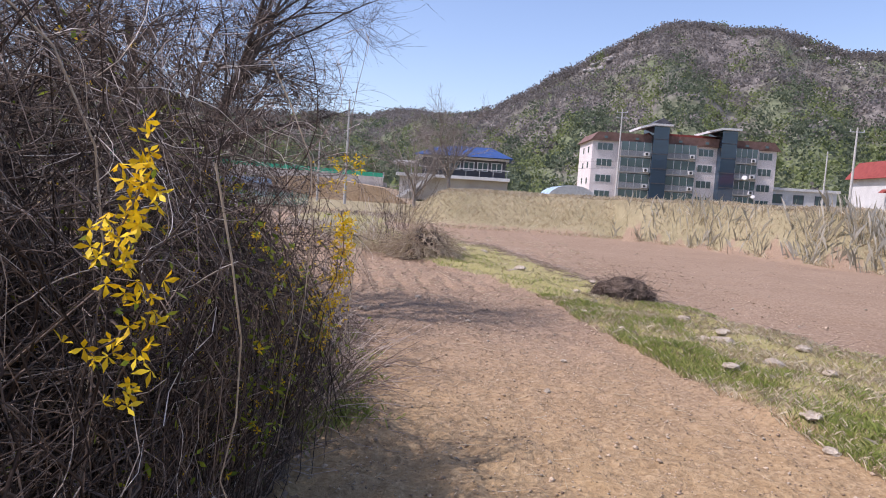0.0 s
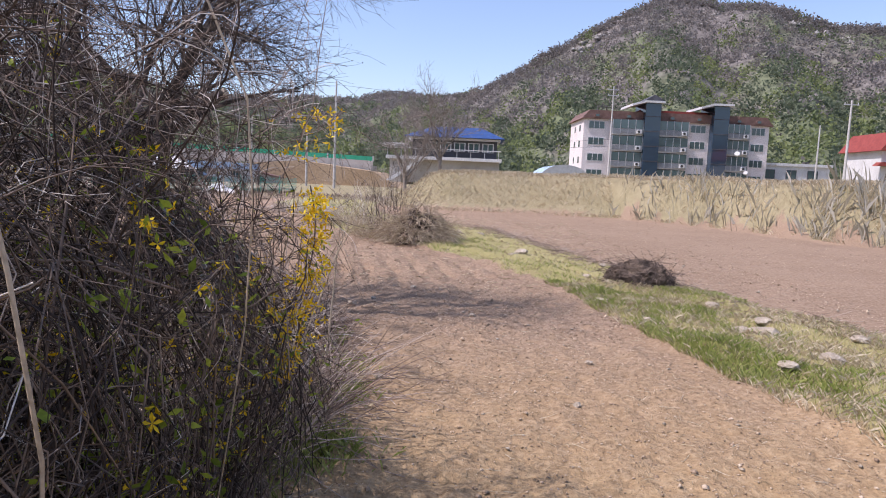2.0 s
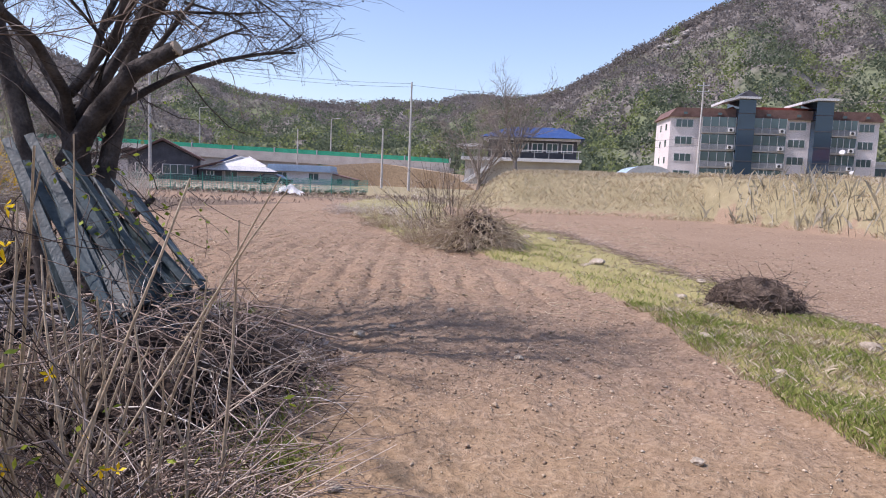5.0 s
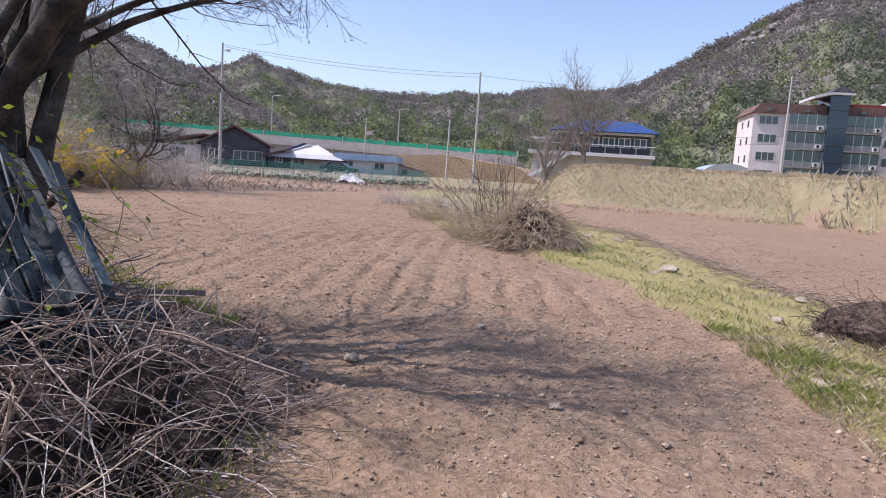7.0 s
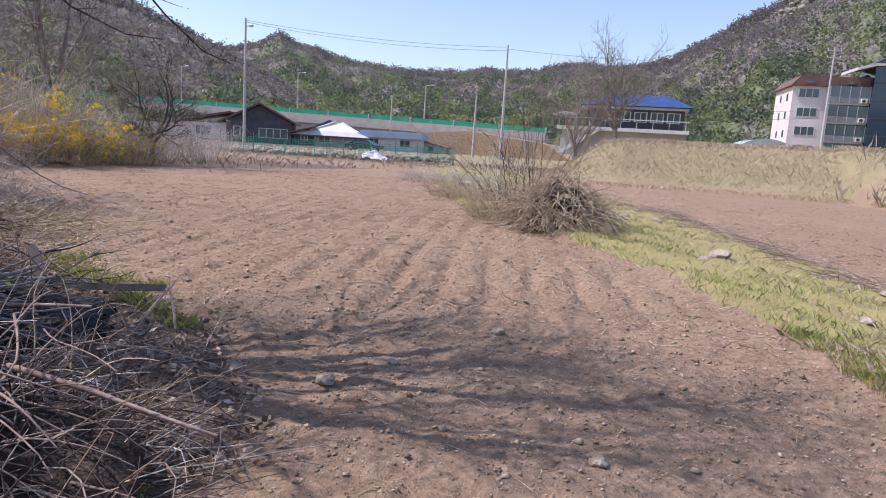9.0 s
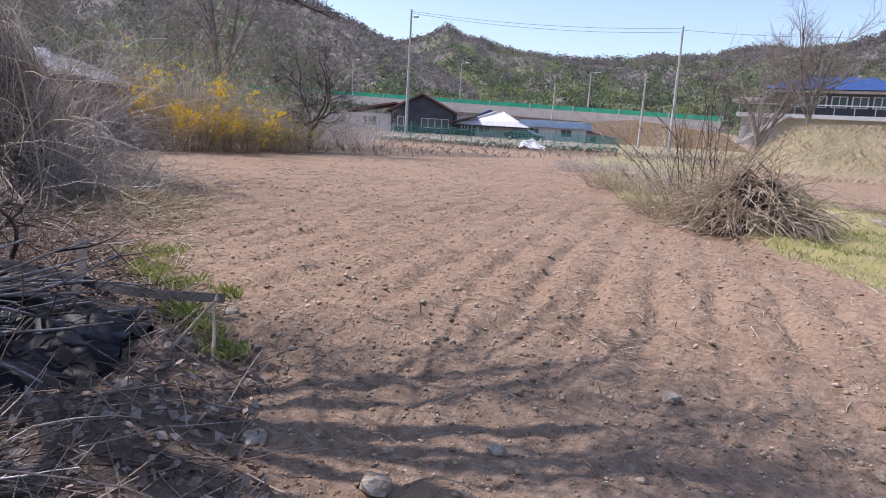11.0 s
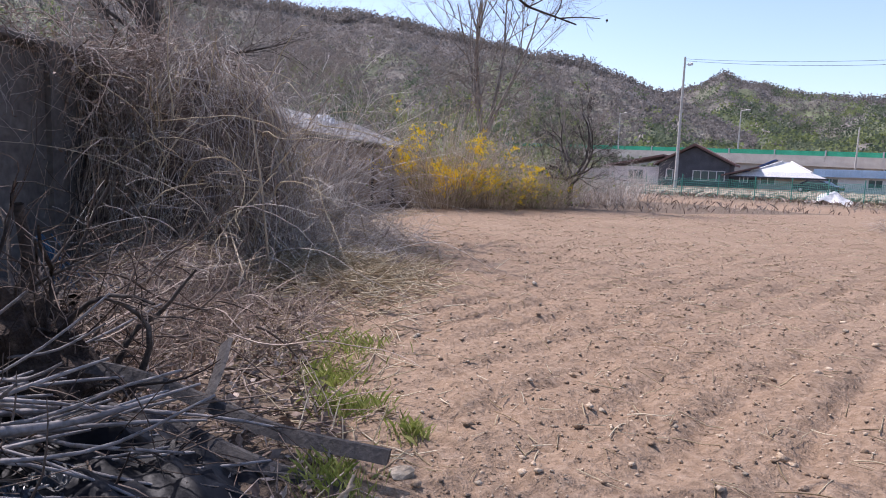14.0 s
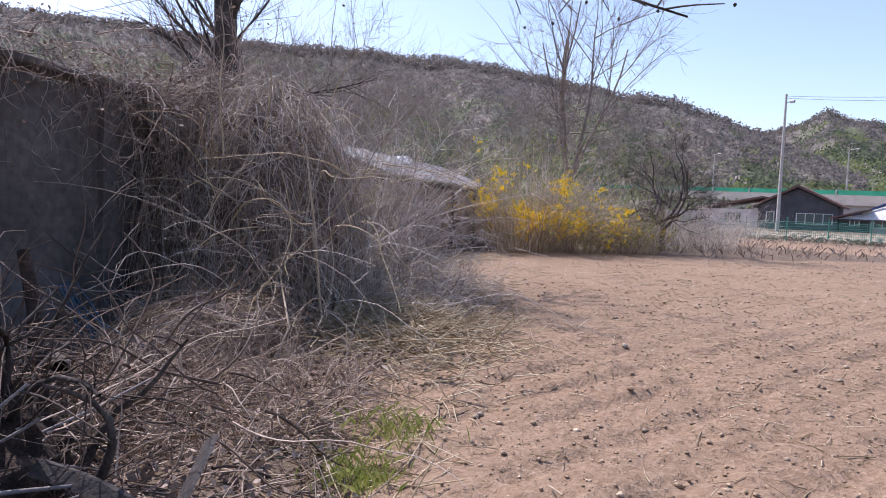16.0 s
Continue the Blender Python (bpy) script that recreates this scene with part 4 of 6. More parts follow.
thin = g.uniform(0, 1, n) < np.interp(ST[:, 0, 1], [3.2, 4.3, 5.4], [1.0, 0.25, 0.08])
ST = ST[thin]
n = len(ST)
ST = envelope(ST, g.uniform(0, 0.25, (n, 1)) + (g.uniform(0, 1, (n, 1)) < 0.12) * 0.6)
bundle("stem_tangle", ST - bo, g.uniform(0.0025, 0.0075, n), 0.0015, M["twig"], bush)
TW = envelope(side_shoots(ST, 16000, 0.5, g, 0.9, 0.05, 5, 0.3, 0.08), 0.25)
TW = TW[(TW[..., 0].max(axis=1) < -0.42) & (g.uniform(0, 1, len(TW)) < np.interp(TW[:, 0, 1], [3.4, 4.6], [1, 0.4]))]
bundle("twig_tangle", TW - bo, g.uniform(0.0011, 0.0026, len(TW)), 0.0008, M["twig"], bush)
LT = envelope(side_shoots(ST, 8500, 0.45, g, 1.2, 0.0, 5, 0.3, 0.05), 0.0)
LT = LT[(LT[..., 2].max(axis=1) < 1.3) & (LT[..., 2].min(axis=1) > 0.01) & (LT[..., 0].max(axis=1) < -0.6)]
bundle("low_brush", LT - bo, 0.0022, 0.001, M["twig"], bush)
# paler twigs before the dark ones: front light put into their colour
PW = envelope(side_shoots(ST, 1200, 0.8, g, 1.0, 0.3, 9, 0.33, 0.12), 0.3)
PW = PW[(PW[..., 0].max(axis=1) < -0.42)]
bundle("dead_growth", PW - bo, 0.002, 0.001, M["twig_grey"], bush, "pale dead shoots, coloured as if lit from the front")
# arching curled shoots that overhang the top
n3 = 420
bx, by = g.uniform(-2.2, -0.8, n3), g.uniform(1.4, 4.4, n3)
AS = wander(np.stack([bx, by, np.clip((0.3 - bx) / 1.1, 0.7, 2.0)], 1), np.stack([g.normal(0.25, 0.45, n3), g.normal(0, 0.4, n3), np.ones(n3)], 1), g.uniform(0.8, 1.9, n3), 14, 0.27, 0.07, g)
AS = AS[(AS[..., 0].max(axis=1) < -0.45)]
bundle("arching_growth", AS - bo, g.uniform(0.002, 0.0045, len(AS)), 0.0012, M["twig"], bush)
AT = side_shoots(AS, 4200, 0.4, g, 0.9, 0.1, 7, 0.4, 0.06)
AT = AT[(AT[..., 0].max(axis=1) < -0.42)]
bundle("curled_growth", AT - bo, 0.0016, 0.0008, M["twig"], bush)
k = len(AT) // 5
bundle("pale_growth", AT[:k] - bo + np.array([0.01, 0, 0.01]), 0.0016, 0.0008, M["twig_grey"], bush)
# added dark core in place of the shade deep in the thicket
part("shade_core", shifted(filler_mound(0.9, 1.75, 1.75, 0.3), (-0.75, -0.75, 0)), M["matted"], bush, "dark fill standing in for the shade inside the thicket")
# long pale whips on the outer face
whips = np.array([
    [(-0.62, 2.02, 1.78), (-0.56, 2.02, 1.5), (-0.52, 2.02, 1.25), (-0.53, 2.03, 1.0), (-0.57, 2.02, 0.8), (-0.52, 2.02, 0.68), (-0.44, 2.05, 0.6)],
    [(-1.1, 1.7, 2.2), (-0.95, 1.75, 2.05), (-0.85, 1.78, 1.8), (-0.83, 1.8, 1.5), (-0.86, 1.78, 1.1), (-0.92, 1.75, 0.8), (-1.0, 1.72, 0.55)],
    [(-0.8, 3.0, 2.3), (-0.7, 3.02, 2.1), (-0.6, 3.05, 1.85), (-0.58, 3.05, 1.55), (-0.6, 3.05, 1.2), (-0.64, 3.05, 0.9), (-0.7, 3.05, 0.5)]])
bundle("whip", whips - bo, 0.004, 0.002, M["twig_pale"], bush, "long pale bare whips", 5)


def spray(x, y, z0, z1, count, width, parent, o, g):
    """One hanging stem beset with flowers."""
    t = np.linspace(0, 1, 9)
    S = np.stack([x + 0.03 * np.sin(t * 5), y + 0.02 * np.cos(t * 4), z0 + (z1 - z0) * t], 1)
    bundle("flower_stem", S[None] - o, 0.004, 0.002, M["twig"], parent)
    u = g.uniform(0, 1, count)
    dens = np.abs(np.sin(u * 13)) > 0.25 + g.uniform(0, 1.0, count) * 0.6
    u = u[dens]
    C = np.stack([np.interp(u, t, S[:, 0]), np.interp(u, t, S[:, 1]), np.interp(u, t, S[:, 2])], 1) + g.normal(size=(len(u), 3)) * np.array([width, width, 0.02])
    V, F = flower_set(C, 0.0255, g)
    piece("flower_mass", mesh_np("flower_mass", V - o, F), M["petal"], parent, "bright yellow forsythia flowers", kind="stuff")
    V, F = flakes(C[::5] + g.normal(size=(len(C[::5]), 3)) * 0.03, 0.018, 1.8, g)
    piece("leaves", mesh_np("leaves", V - o, F), M["leaf"], parent)


spray(-0.55, 1.40, 1.84, 1.50, 95, 0.028, bush, bo, g)
spray(-0.53, 1.40, 1.52, 1.24, 48, 0.026, bush, bo, g)
spray(-0.58, 1.38, 1.42, 1.34, 14, 0.03, bush, bo, g)
spray(-0.66, 4.02, 1.60, 0.95, 260, 0.040, bush, bo, g)
spray(-0.72, 4.05, 1.02, 0.72, 70, 0.04, bush, bo, g)
spray(-0.85, 3.6, 1.35, 0.6, 70, 0.06, bush, bo, g)
spray(-0.72, 4.3, 1.95, 1.7, 60, 0.08, bush, bo, g)
spray(-1.0, 4.7, 1.5, 0.5, 90, 0.08, bush, bo, g)
pick = TW.reshape(-1, 3)
pick = pick[(pick[:, 1] > 1.5) & (pick[:, 2] > 0.3)]
outer = pick[(pick[:, 1] > 2.6) & (pick[:, 0] > -1.7) & (pick[:, 2] > 0.45)]
C = np.concatenate([pick[g.integers(0, len(pick), 1600)], outer[g.integers(0, len(outer), 2600)]])
V, F = flakes(C, g.uniform(0.014, 0.032, len(C)), 1.8, g)
piece("leaves", mesh_np("leaves", V - bo, F), M["leaf"], bush, "small yellow-green spring leaves")
C = np.concatenate([pick[g.integers(0, len(pick), 110)], outer[g.integers(0, len(outer), 420)]])
V, F = flower_set(C, 0.024, g)
piece("flower_mass", mesh_np("flower_mass", V - bo, F), M["petal"], bush, "bright yellow forsythia flowers", kind="stuff")
n = 90
bx, by = g.uniform(-2.3, -1.0, n), g.uniform(3.8, 6.0, n)
P = wander(np.stack([bx, by, height(bx, by)], 1), np.stack([g.normal(0.05, 0.12, n), g.normal(0, 0.12, n), np.ones(n)], 1), g.uniform(0.7, 1.7, n), 8, 0.06, 0.0, g)
bundle("upright_shoot", P - bo, g.uniform(0.005, 0.012, n), 0.003, M["twig_pale"], bush, "pale upright bare shoots", 5)
# dry cane tangle at the far foot of the thicket
n = 500
bx, by = g.uniform(-1.7, -0.85, n), g.uniform(4.6, 6.4, n)
P = wander(np.stack([bx, by, height(bx, by)], 1), np.stack([g.normal(0.5, 0.5, n), g.normal(0, 0.6, n), g.uniform(0.2, 1.2, n)], 1), g.uniform(0.3, 1.0, n), 6, 0.15, 0.16, g)
P[..., 2] = np.maximum(P[..., 2], 0.01)
dc = thing("dry_canes", -1.2, 5.4, 0, "tangle of dry pale canes at the thicket's foot", "dead plants")
bundle("cane_tangle", P - np.array([-1.2, 5.4, 0]), g.uniform(0.003, 0.006, n), 0.002, M["vine"], dc)
V, F = flakes(P[::3, 2] - np.array([-1.2, 5.4, 0]), 0.03, 1.6, g)
piece("leaves", mesh_np("leaves", V, F), M["straw"], dc)


# ---- tree over the cane heaps ----
g = np.random.default_rng(21)


def clear_of_path(P):
    """No shoots at head height away from the trunk."""
    far = np.hypot(P[..., 0], P[..., 1]) > 0.8
    return ~np.any(far & (P[..., 2] < 2.45), axis=1)


tr, tips = tree("tree", "gnarled leafless tree with dense fine branches and a sawn limb", -3.9, 8.75, 4.6, 0.13, 8, g, M["bark"], 0.75, 0.3, 4, (7, 6, 5, 4), 0.0022, 0.14, fork_z=0.43, lean=(0.05, 0), twig_len=1.15, limb=0.4, keep=clear_of_path)
P = np.array([[(0.0, -0.05, 1.5), (0.4, -0.15, 1.95), (0.8, -0.25, 2.28), (1.18, -0.25, 2.46)]])
bundle("sawn_limb", P, 0.09, 0.065, M["bark"], tr, "sawn-off limb with a pale cut", 9)
part("cut_face", rod(bmesh.new(), (1.17, -0.25, 2.456), (1.195, -0.25, 2.466), 0.064, 0.06, 12), M["twig_pale"], tr)
P = np.array([[(-0.05, -0.1, 0.0), (-0.2, -0.1, 0.8), (-0.25, -0.2, 1.7), (-0.45, -0.3, 2.8), (-0.5, -0.4, 3.7)], [(0.15, -0.05, 0.0), (0.22, 0.0, 0.7), (0.3, 0.1, 1.5), (0.35, 0.4, 2.6), (0.6, 0.9, 3.5)]])
bundle("trunk", P, 0.11, 0.05, M["bark"], tr, "", 8)
P = np.array([[(0.1, -0.1, 0.6), (0.35, -0.2, 0.75), (0.6, -0.2, 1.0), (0.75, -0.28, 1.05), (1.0, -0.3, 1.25)]])
bundle("dead_stub", P, 0.04, 0.025, M["bark"], tr, "broken dead stub", 7)
drop = wander(np.array([(0.5, -0.2, 3.2), (0.3, 0.5, 3.3), (0.6, 0.8, 3.4), (0.2, -0.6, 3.1), (0.4, 1.2, 3.2), (0.0, 1.3, 3.2)]), np.array([(1, 0.1, 0.0), (1, 0.4, 0.1), (0.8, 0.7, 0.0), (0.8, -0.3, 0.0), (0.4, 1.0, -0.05), (-0.1, 1.2, 0.0)]), 1.5, 8, 0.08, 0.035, g)
bundle("drooping_branch", drop, 0.016, 0.004, M["bark"], tr, "", 5)
sh = side_shoots(drop, 170, 0.5, g, 0.5, 0.1, 6, 0.15, 0.0)
sh = sh[clear_of_path(sh)]
bundle("fine_growth", sh, 0.004, 0.0016, M["bark"], tr)
s2 = side_shoots(sh, 700, 0.24, g, 0.6, 0.2, 4, 0.15, 0.0)
s2 = s2[clear_of_path(s2)]
bundle("fine_growth", s2, 0.0024, 0.0011, M["bark"], tr)
side = wander(np.array([(0.1, -0.1, 1.5), (0.1, 0.0, 1.8), (0.0, 0.1, 2.0), (0.1, -0.1, 2.1), (0.05, 0.1, 1.9)]), np.array([(0.75, 0.05, 0.75), (0.7, 0.5, 0.7), (0.35, 0.8, 0.6), (0.9, -0.25, 0.6), (0.6, 0.15, 0.9)]), np.array([2.2, 2.1, 2.0, 1.9, 2.4]), 10, 0.07, 0.045, g)
bundle("spreading_limb", side, 0.045, 0.010, M["bark"], tr, "", 7)
sh = side_shoots(side, 130, 0.75, g, 0.5, 0.25, 7, 0.12, 0.015)
sh = sh[clear_of_path(sh)]
bundle("fine_growth", sh, 0.006, 0.002, M["bark"], tr)
sh = side_shoots(sh, 900, 0.28, g, 0.6, 0.15, 5, 0.15, 0.0)
sh = sh[clear_of_path(sh)]
bundle("fine_growth", sh, 0.003, 0.0013, M["bark"], tr)
over = np.array([[(0.0, 0.1, 3.2), (-0.25, 0.6, 2.95), (-0.4, 1.1, 2.6), (-0.4, 1.75, 2.25), (-0.2, 2.1, 2.1), (-0.03, 2.35, 2.1)], [(0.0, 0.15, 3.3), (-0.05, 0.9, 3.2), (-0.1, 1.6, 2.85), (0.0, 2.35, 2.3), (0.15, 2.65, 2.05), (0.3, 2.85, 1.97)]])
bundle("overhanging_branch", over, 0.014, 0.004, M["bark"], tr, "", 6)
s3 = side_shoots(over, 26, 0.22, g, 0.6, 0.45, 5, 0.2, 0.0)
bundle("overhanging_shoot", s3, 0.004, 0.002, M["bark"], tr, "", 4)
s2 = np.concatenate([s2[:, ::1], wander(s3[:, -1], s3[:, -1] - s3[:, -2], 0.05, 4, 0.2, 0, g)])
V, F = lumps(s2[:, -1], 0.007, 1.2, g)
piece("buds", mesh_np("buds", V, F), M["bark"], tr, kind="stuff")
C = tips[:, -1][::60]
V, F = flakes(C, 0.018, 1.5, g)
piece("leaves", mesh_np("leaves", V, F), M["leaf"], tr)

# ---- leaning slats against the tree ----
M["slat"] = material("faded_teal_slat", [(0.009, 0.018, 0.021), (0.019, 0.034, 0.037), (0.06, 0.085, 0.09)], 6, 0.55, 0.3, 40, random_by="object", spec=0.4)
M["tarp"] = material("dark_sheeting", [(0.02, 0.026, 0.034), (0.045, 0.055, 0.07)], 3, 0.35, 0.6, 12, spec=0.5)
g = np.random.default_rng(31)
heap = thing("slat_stack", -3.0, 8.0, 0, "faded teal slats leaning in a stack against the tree", "slats")
for i in range(26):
    u = i / 25
    foot = Vector((0.93 - 0.30 * u + g.normal() * 0.03, -0.25 - 0.75 * u + g.normal() * 0.05, 0.74 - 0.2 * u + g.normal() * 0.04))
    head = Vector((-0.15 - 0.28 * u + g.normal() * 0.06, 0.35 - 0.75 * u + g.normal() * 0.06, 1.40 + 0.16 * u + g.normal() * 0.10))
    bm = boxed(-0.034, 0.034, -0.008, 0.008, 0, (head - foot).length, bevel=0.003)
    turn = (head - foot).to_track_quat("Z", "Y").to_matrix().to_4x4() @ Matrix.Rotation(g.normal() * 0.5, 4, "Z")
    bm.transform(Matrix.Translation(foot) @ turn)
    part("slat", bm, M["slat"], heap)
sheet = np.array([[(0.85 - 0.22 * i + 0.03 * j, -0.15 - 0.14 * j + 0.12 * i, 0.52 + 0.13 * i - 0.03 * j + 0.03 * math.sin(i * 2 + j)) for i in range(7)] for j in range(6)])
k = np.arange(42).reshape(6, 7)
piece("sheet", mesh_np("sheet", sheet, np.stack([k[:-1, :-1], k[:-1, 1:], k[1:, 1:], k[1:, :-1]], -1).reshape(-1, 4)), M["tarp"], heap, "dark plastic sheet behind the slats", smooth=True)
vn = wander(np.stack([g.uniform(-0.4, 0.6, 40), g.uniform(-0.6, 0.3, 40), g.uniform(0.9, 1.5, 40)], 1), np.stack([g.normal(0.3, 0.6, 40), g.normal(-0.3, 0.4, 40), g.normal(-0.2, 0.5, 40)], 1), 0.7, 7, 0.25, 0.06, g)
bundle("bramble", vn, 0.004, 0.002, M["twig"], heap)
V, F = flakes(vn.reshape(-1, 3)[::2] + g.normal(size=(140, 3)) * 0.02, 0.04, 1.3, g)
piece("leaves", mesh_np("leaves", V, F), M["leaf"], heap)


# ---- heap of cut canes ----
def cane_heap(name, label, cx, cy, rx, ry, h, n, g, mats, r, length, rz=0.0, out=0.6):
    o = thing(name, cx, cy, at_ground(cx, cy), label, "brush heap")
    for mat, share in mats:
        m = int(n * share)
        a = g.uniform(0, 2 * np.pi, m)
        q = np.sqrt(g.uniform(0, 1, m))
        x, y = rx * q * np.cos(a), ry * q * np.sin(a)
        top = h * (1 - q ** 2) * g.uniform(0.15, 1.0, m)
        x, y = x * math.cos(rz) - y * math.sin(rz), x * math.sin(rz) + y * math.cos(rz)
        way = np.stack([x * out + g.normal(size=m) * 0.55, y * out + g.normal(size=m) * 0.55, g.normal(0.0, 0.3, m)], 1)
        P = wander(np.stack([x, y, top + 0.03], 1), way, length * g.uniform(0.35, 1.25, m), 7, 0.2, 0.12, g)
        P[..., 2] = np.maximum(P[..., 2], 0.012 + 0.02 * g.uniform(0, 1, (m, 1)))
        bundle("cane_tangle", P, r * g.uniform(0.45, 1.3, m), r * 0.35, mat, o)
    return o


g = np.random.default_rng(41)
h1 = cane_heap("cane_heap", "heap of cut grey-brown canes beside the field", -2.1, 7.3, 0.9, 1.25, 0.74, 2300, g, ((M["twig"], 0.52), (M["vine"], 0.22), (M["twig_grey"], 0.16), (M["twig_pale"], 0.10)), 0.0045, 0.62, 0.25)
# added dark core gives the shaded voids between the canes
part("heap_core", filler_mound(0.75, 1.05, 0.48, 0.25), M["matted"], h1, "dark fill standing in for the shade inside the heap")
m = 110
a = g.uniform(0, 6.28, m)
P = wander(np.stack([0.75 * np.cos(a) * g.uniform(0, 1, m), 1.1 * np.sin(a) * g.uniform(0, 1, m), g.uniform(0.35, 0.74, m)], 1), np.stack([g.normal(0.3, 0.7, m), g.normal(-0.3, 0.7, m), g.normal(-0.1, 0.25, m)], 1), g.uniform(0.35, 0.85, m), 8, 0.13, 0.07, g)
P[..., 2] = np.maximum(P[..., 2], 0.02)
bundle("cane", P, g.uniform(0.003, 0.0065, m), 0.002, M["vine"], h1, "", 5)
n = 60
P = wander(np.stack([g.uniform(-0.4, 0.4, n), g.uniform(-1.3, -0.5, n), np.full(n, 0.0)], 1), np.stack([g.normal(0.2, 0.35, n), g.normal(0, 0.3, n), np.ones(n)], 1), g.uniform(0.35, 0.75, n), 4, 0.05, 0.0, g)
bundle("cane_stub", P, g.uniform(0.006, 0.013, n), 0.005, M["twig_pale"], h1, "pale upright cane stubs", 5)
bundle("thick_stem", wander(np.array([(-0.9, 0.2, 0.62), (-0.7, 0.9, 0.55), (0.2, 0.6, 0.5)]), np.array([(1, 0.05, 0.0), (1, 0.3, 0.05), (1, 0.1, -0.1)]), 0.8, 6, 0.05, 0.02, g), 0.013, 0.006, M["vine"], h1, "thicker cut stems", 6)

# ---- pole heap with plank and sheeting ----
g = np.random.default_rng(51)
M["grey_pole"] = material("weathered_pole", [(0.10, 0.09, 0.086), (0.22, 0.20, 0.195), (0.44, 0.41, 0.40)], 5, 0.65, 0.3, 40, random_by="island")
ph = thing("pole_heap", -3.1, 9.35, 0, "heap of weathered grey sticks on black sheeting", "wood heap")
n = 120
x, y = g.uniform(-1.25, 0.05, n), g.uniform(-1.0, 0.15, n)
hz = 0.34 * (1 - (y / 1.4) ** 2) * np.clip(1.2 + x * -0.2, 0.4, 1) * g.uniform(0.05, 1, n)
P = wander(np.stack([x - 0.45, y - 0.3, hz + 0.13], 1), np.stack([np.full(n, 0.42) + g.normal(size=n) * 0.35, 0.85 + g.normal(size=n) * 0.35, g.normal(-0.02, 0.06, n)], 1), g.uniform(0.5, 1.1, n), 8, 0.09, 0.01, g)
P[..., 2] = np.maximum(P[..., 2], 0.03)
bundle("pole", P, g.uniform(0.006, 0.02, n), 0.005, M["grey_pole"], ph, "", 6)
P2 = side_shoots(P, 240, 0.4, g, 0.5, 0.3, 6, 0.2, 0.06)
P2[..., 2] = np.maximum(P2[..., 2], 0.015)
bundle("stick_tangle", P2, g.uniform(0.003, 0.007, 240), 0.002, M["twig"], ph)
fork = np.array([[(0.05, 0.45, 0.05), (0.08, 0.55, 0.14), (0.13, 0.62, 0.24), (0.16, 0.68, 0.3)], [(0.32, 0.5, 0.03), (0.24, 0.58, 0.14), (0.16, 0.64, 0.25), (0.12, 0.7, 0.31)]])
bundle("forked_stick", fork, 0.011, 0.006, M["twig_pale"], ph, "pale forked stick", 6)

pl = thing("board", -3.95, 9.98, 0.0, "long dark warped strip resting across the sheeting", "board", rz=36)
M["black_film"] = material("black_film", [(0.006, 0.0065, 0.008), (0.016, 0.017, 0.021)], 3, 0.45, 0.3, 12, spec=0.12)
M["dark_strip"] = material("dark_rubber_strip", [(0.045, 0.04, 0.038), (0.08, 0.072, 0.068)], 5, 0.8, 0.4, 50)


def warped_strip(x0, x1, y0, z0, z1, tall, rise):
    bm = bmesh.new()
    last = None
    for i in range(16):
        u = i / 15
        zc = z0 + (z1 - z0) * u + rise * math.sin(u * 6.5 + 0.8)
        yc = y0 + 0.03 * math.sin(u * 5)
        vv = [bm.verts.new((x0 + (x1 - x0) * u, yc + dy, zc + dz)) for dy, dz in ((-0.03, -tall), (0.0, -tall), (0.03, tall), (0.012, tall))]
        if last:
            for q in range(4):
                bm.faces.new((last[q], last[(q + 1) % 4], vv[(q + 1) % 4], vv[q]))
        else:
            bm.faces.new(vv)
        last = vv
    bm.faces.new(last[::-1])
    bmesh.ops.recalc_face_normals(bm, faces=bm.faces)
    return bm


part("strip", warped_strip(-0.75, 0.75, 0.0, 0.30, 0.13, 0.022, 0.025), M["dark_strip"], pl)
part("strip", warped_strip(-0.5, 0.66, -0.16, 0.20, 0.06, 0.016, 0.015), M["dark_strip"], pl)
bm = warped_strip(-0.4, 0.5, 0.0, 0.40, 0.06, 0.018, 0.02)
bm.transform(Matrix.Translation((-0.12, -0.05, 0)) @ Matrix.Rotation(-1.25, 4, "Z"))
part("strip", bm, M["dark_strip"], pl)

sheet = thing("plastic_sheeting", -3.95, 9.45, 0.0, "crumpled black plastic sheeting under the sticks", "plastic sheet", rz=36)


def crumpled(u0, u1, v0, v1, base, g):
    u, v = np.meshgrid(np.linspace(u0, u1, 44), np.linspace(v0, v1, 34))
    q = ((u - (u0 + u1) / 2) / (u1 - u0) * 2) ** 2 + ((v - (v0 + v1) / 2) / (v1 - v0) * 2) ** 2
    zz = base + 0.05 * np.abs(np.sin(u * 3 + v * 8)) + 0.05 * np.abs(np.sin(u * 3 - v * 13)) + 0.03 * np.abs(np.sin(u * 5 + v * 21)) - base * 0.9 * q ** 1.5 + 0.008 * g.normal(size=u.shape)
    k = np.arange(u.size).reshape(u.shape)
    return mesh_np("sheet", np.stack([u + 0.04 * np.sin(v * 9), v + 0.05 * np.sin(u * 7), np.maximum(zz, 0.015 + 0.01 * np.sin(u * 9))], -1), np.stack([k[:-1, :-1], k[:-1, 1:], k[1:, 1:], k[1:, :-1]], -1).reshape(-1, 4))


piece("sheet", crumpled(-1.0, 0.75, -0.9, 0.34, 0.10, g), M["black_film"], sheet, smooth=True)
piece("sheet", crumpled(-0.9, 0.2, -0.3, 0.34, 0.17, g), M["black_film"], sheet, smooth=True)
me = crumpled(-0.12, 0.14, -0.1, 0.1, 0.05, g)
ob = piece("scrap", me, M["tarp"], sheet, "grey-blue torn scrap of sheeting", smooth=True)
ob.location = (0.1, -0.35, 0.10)

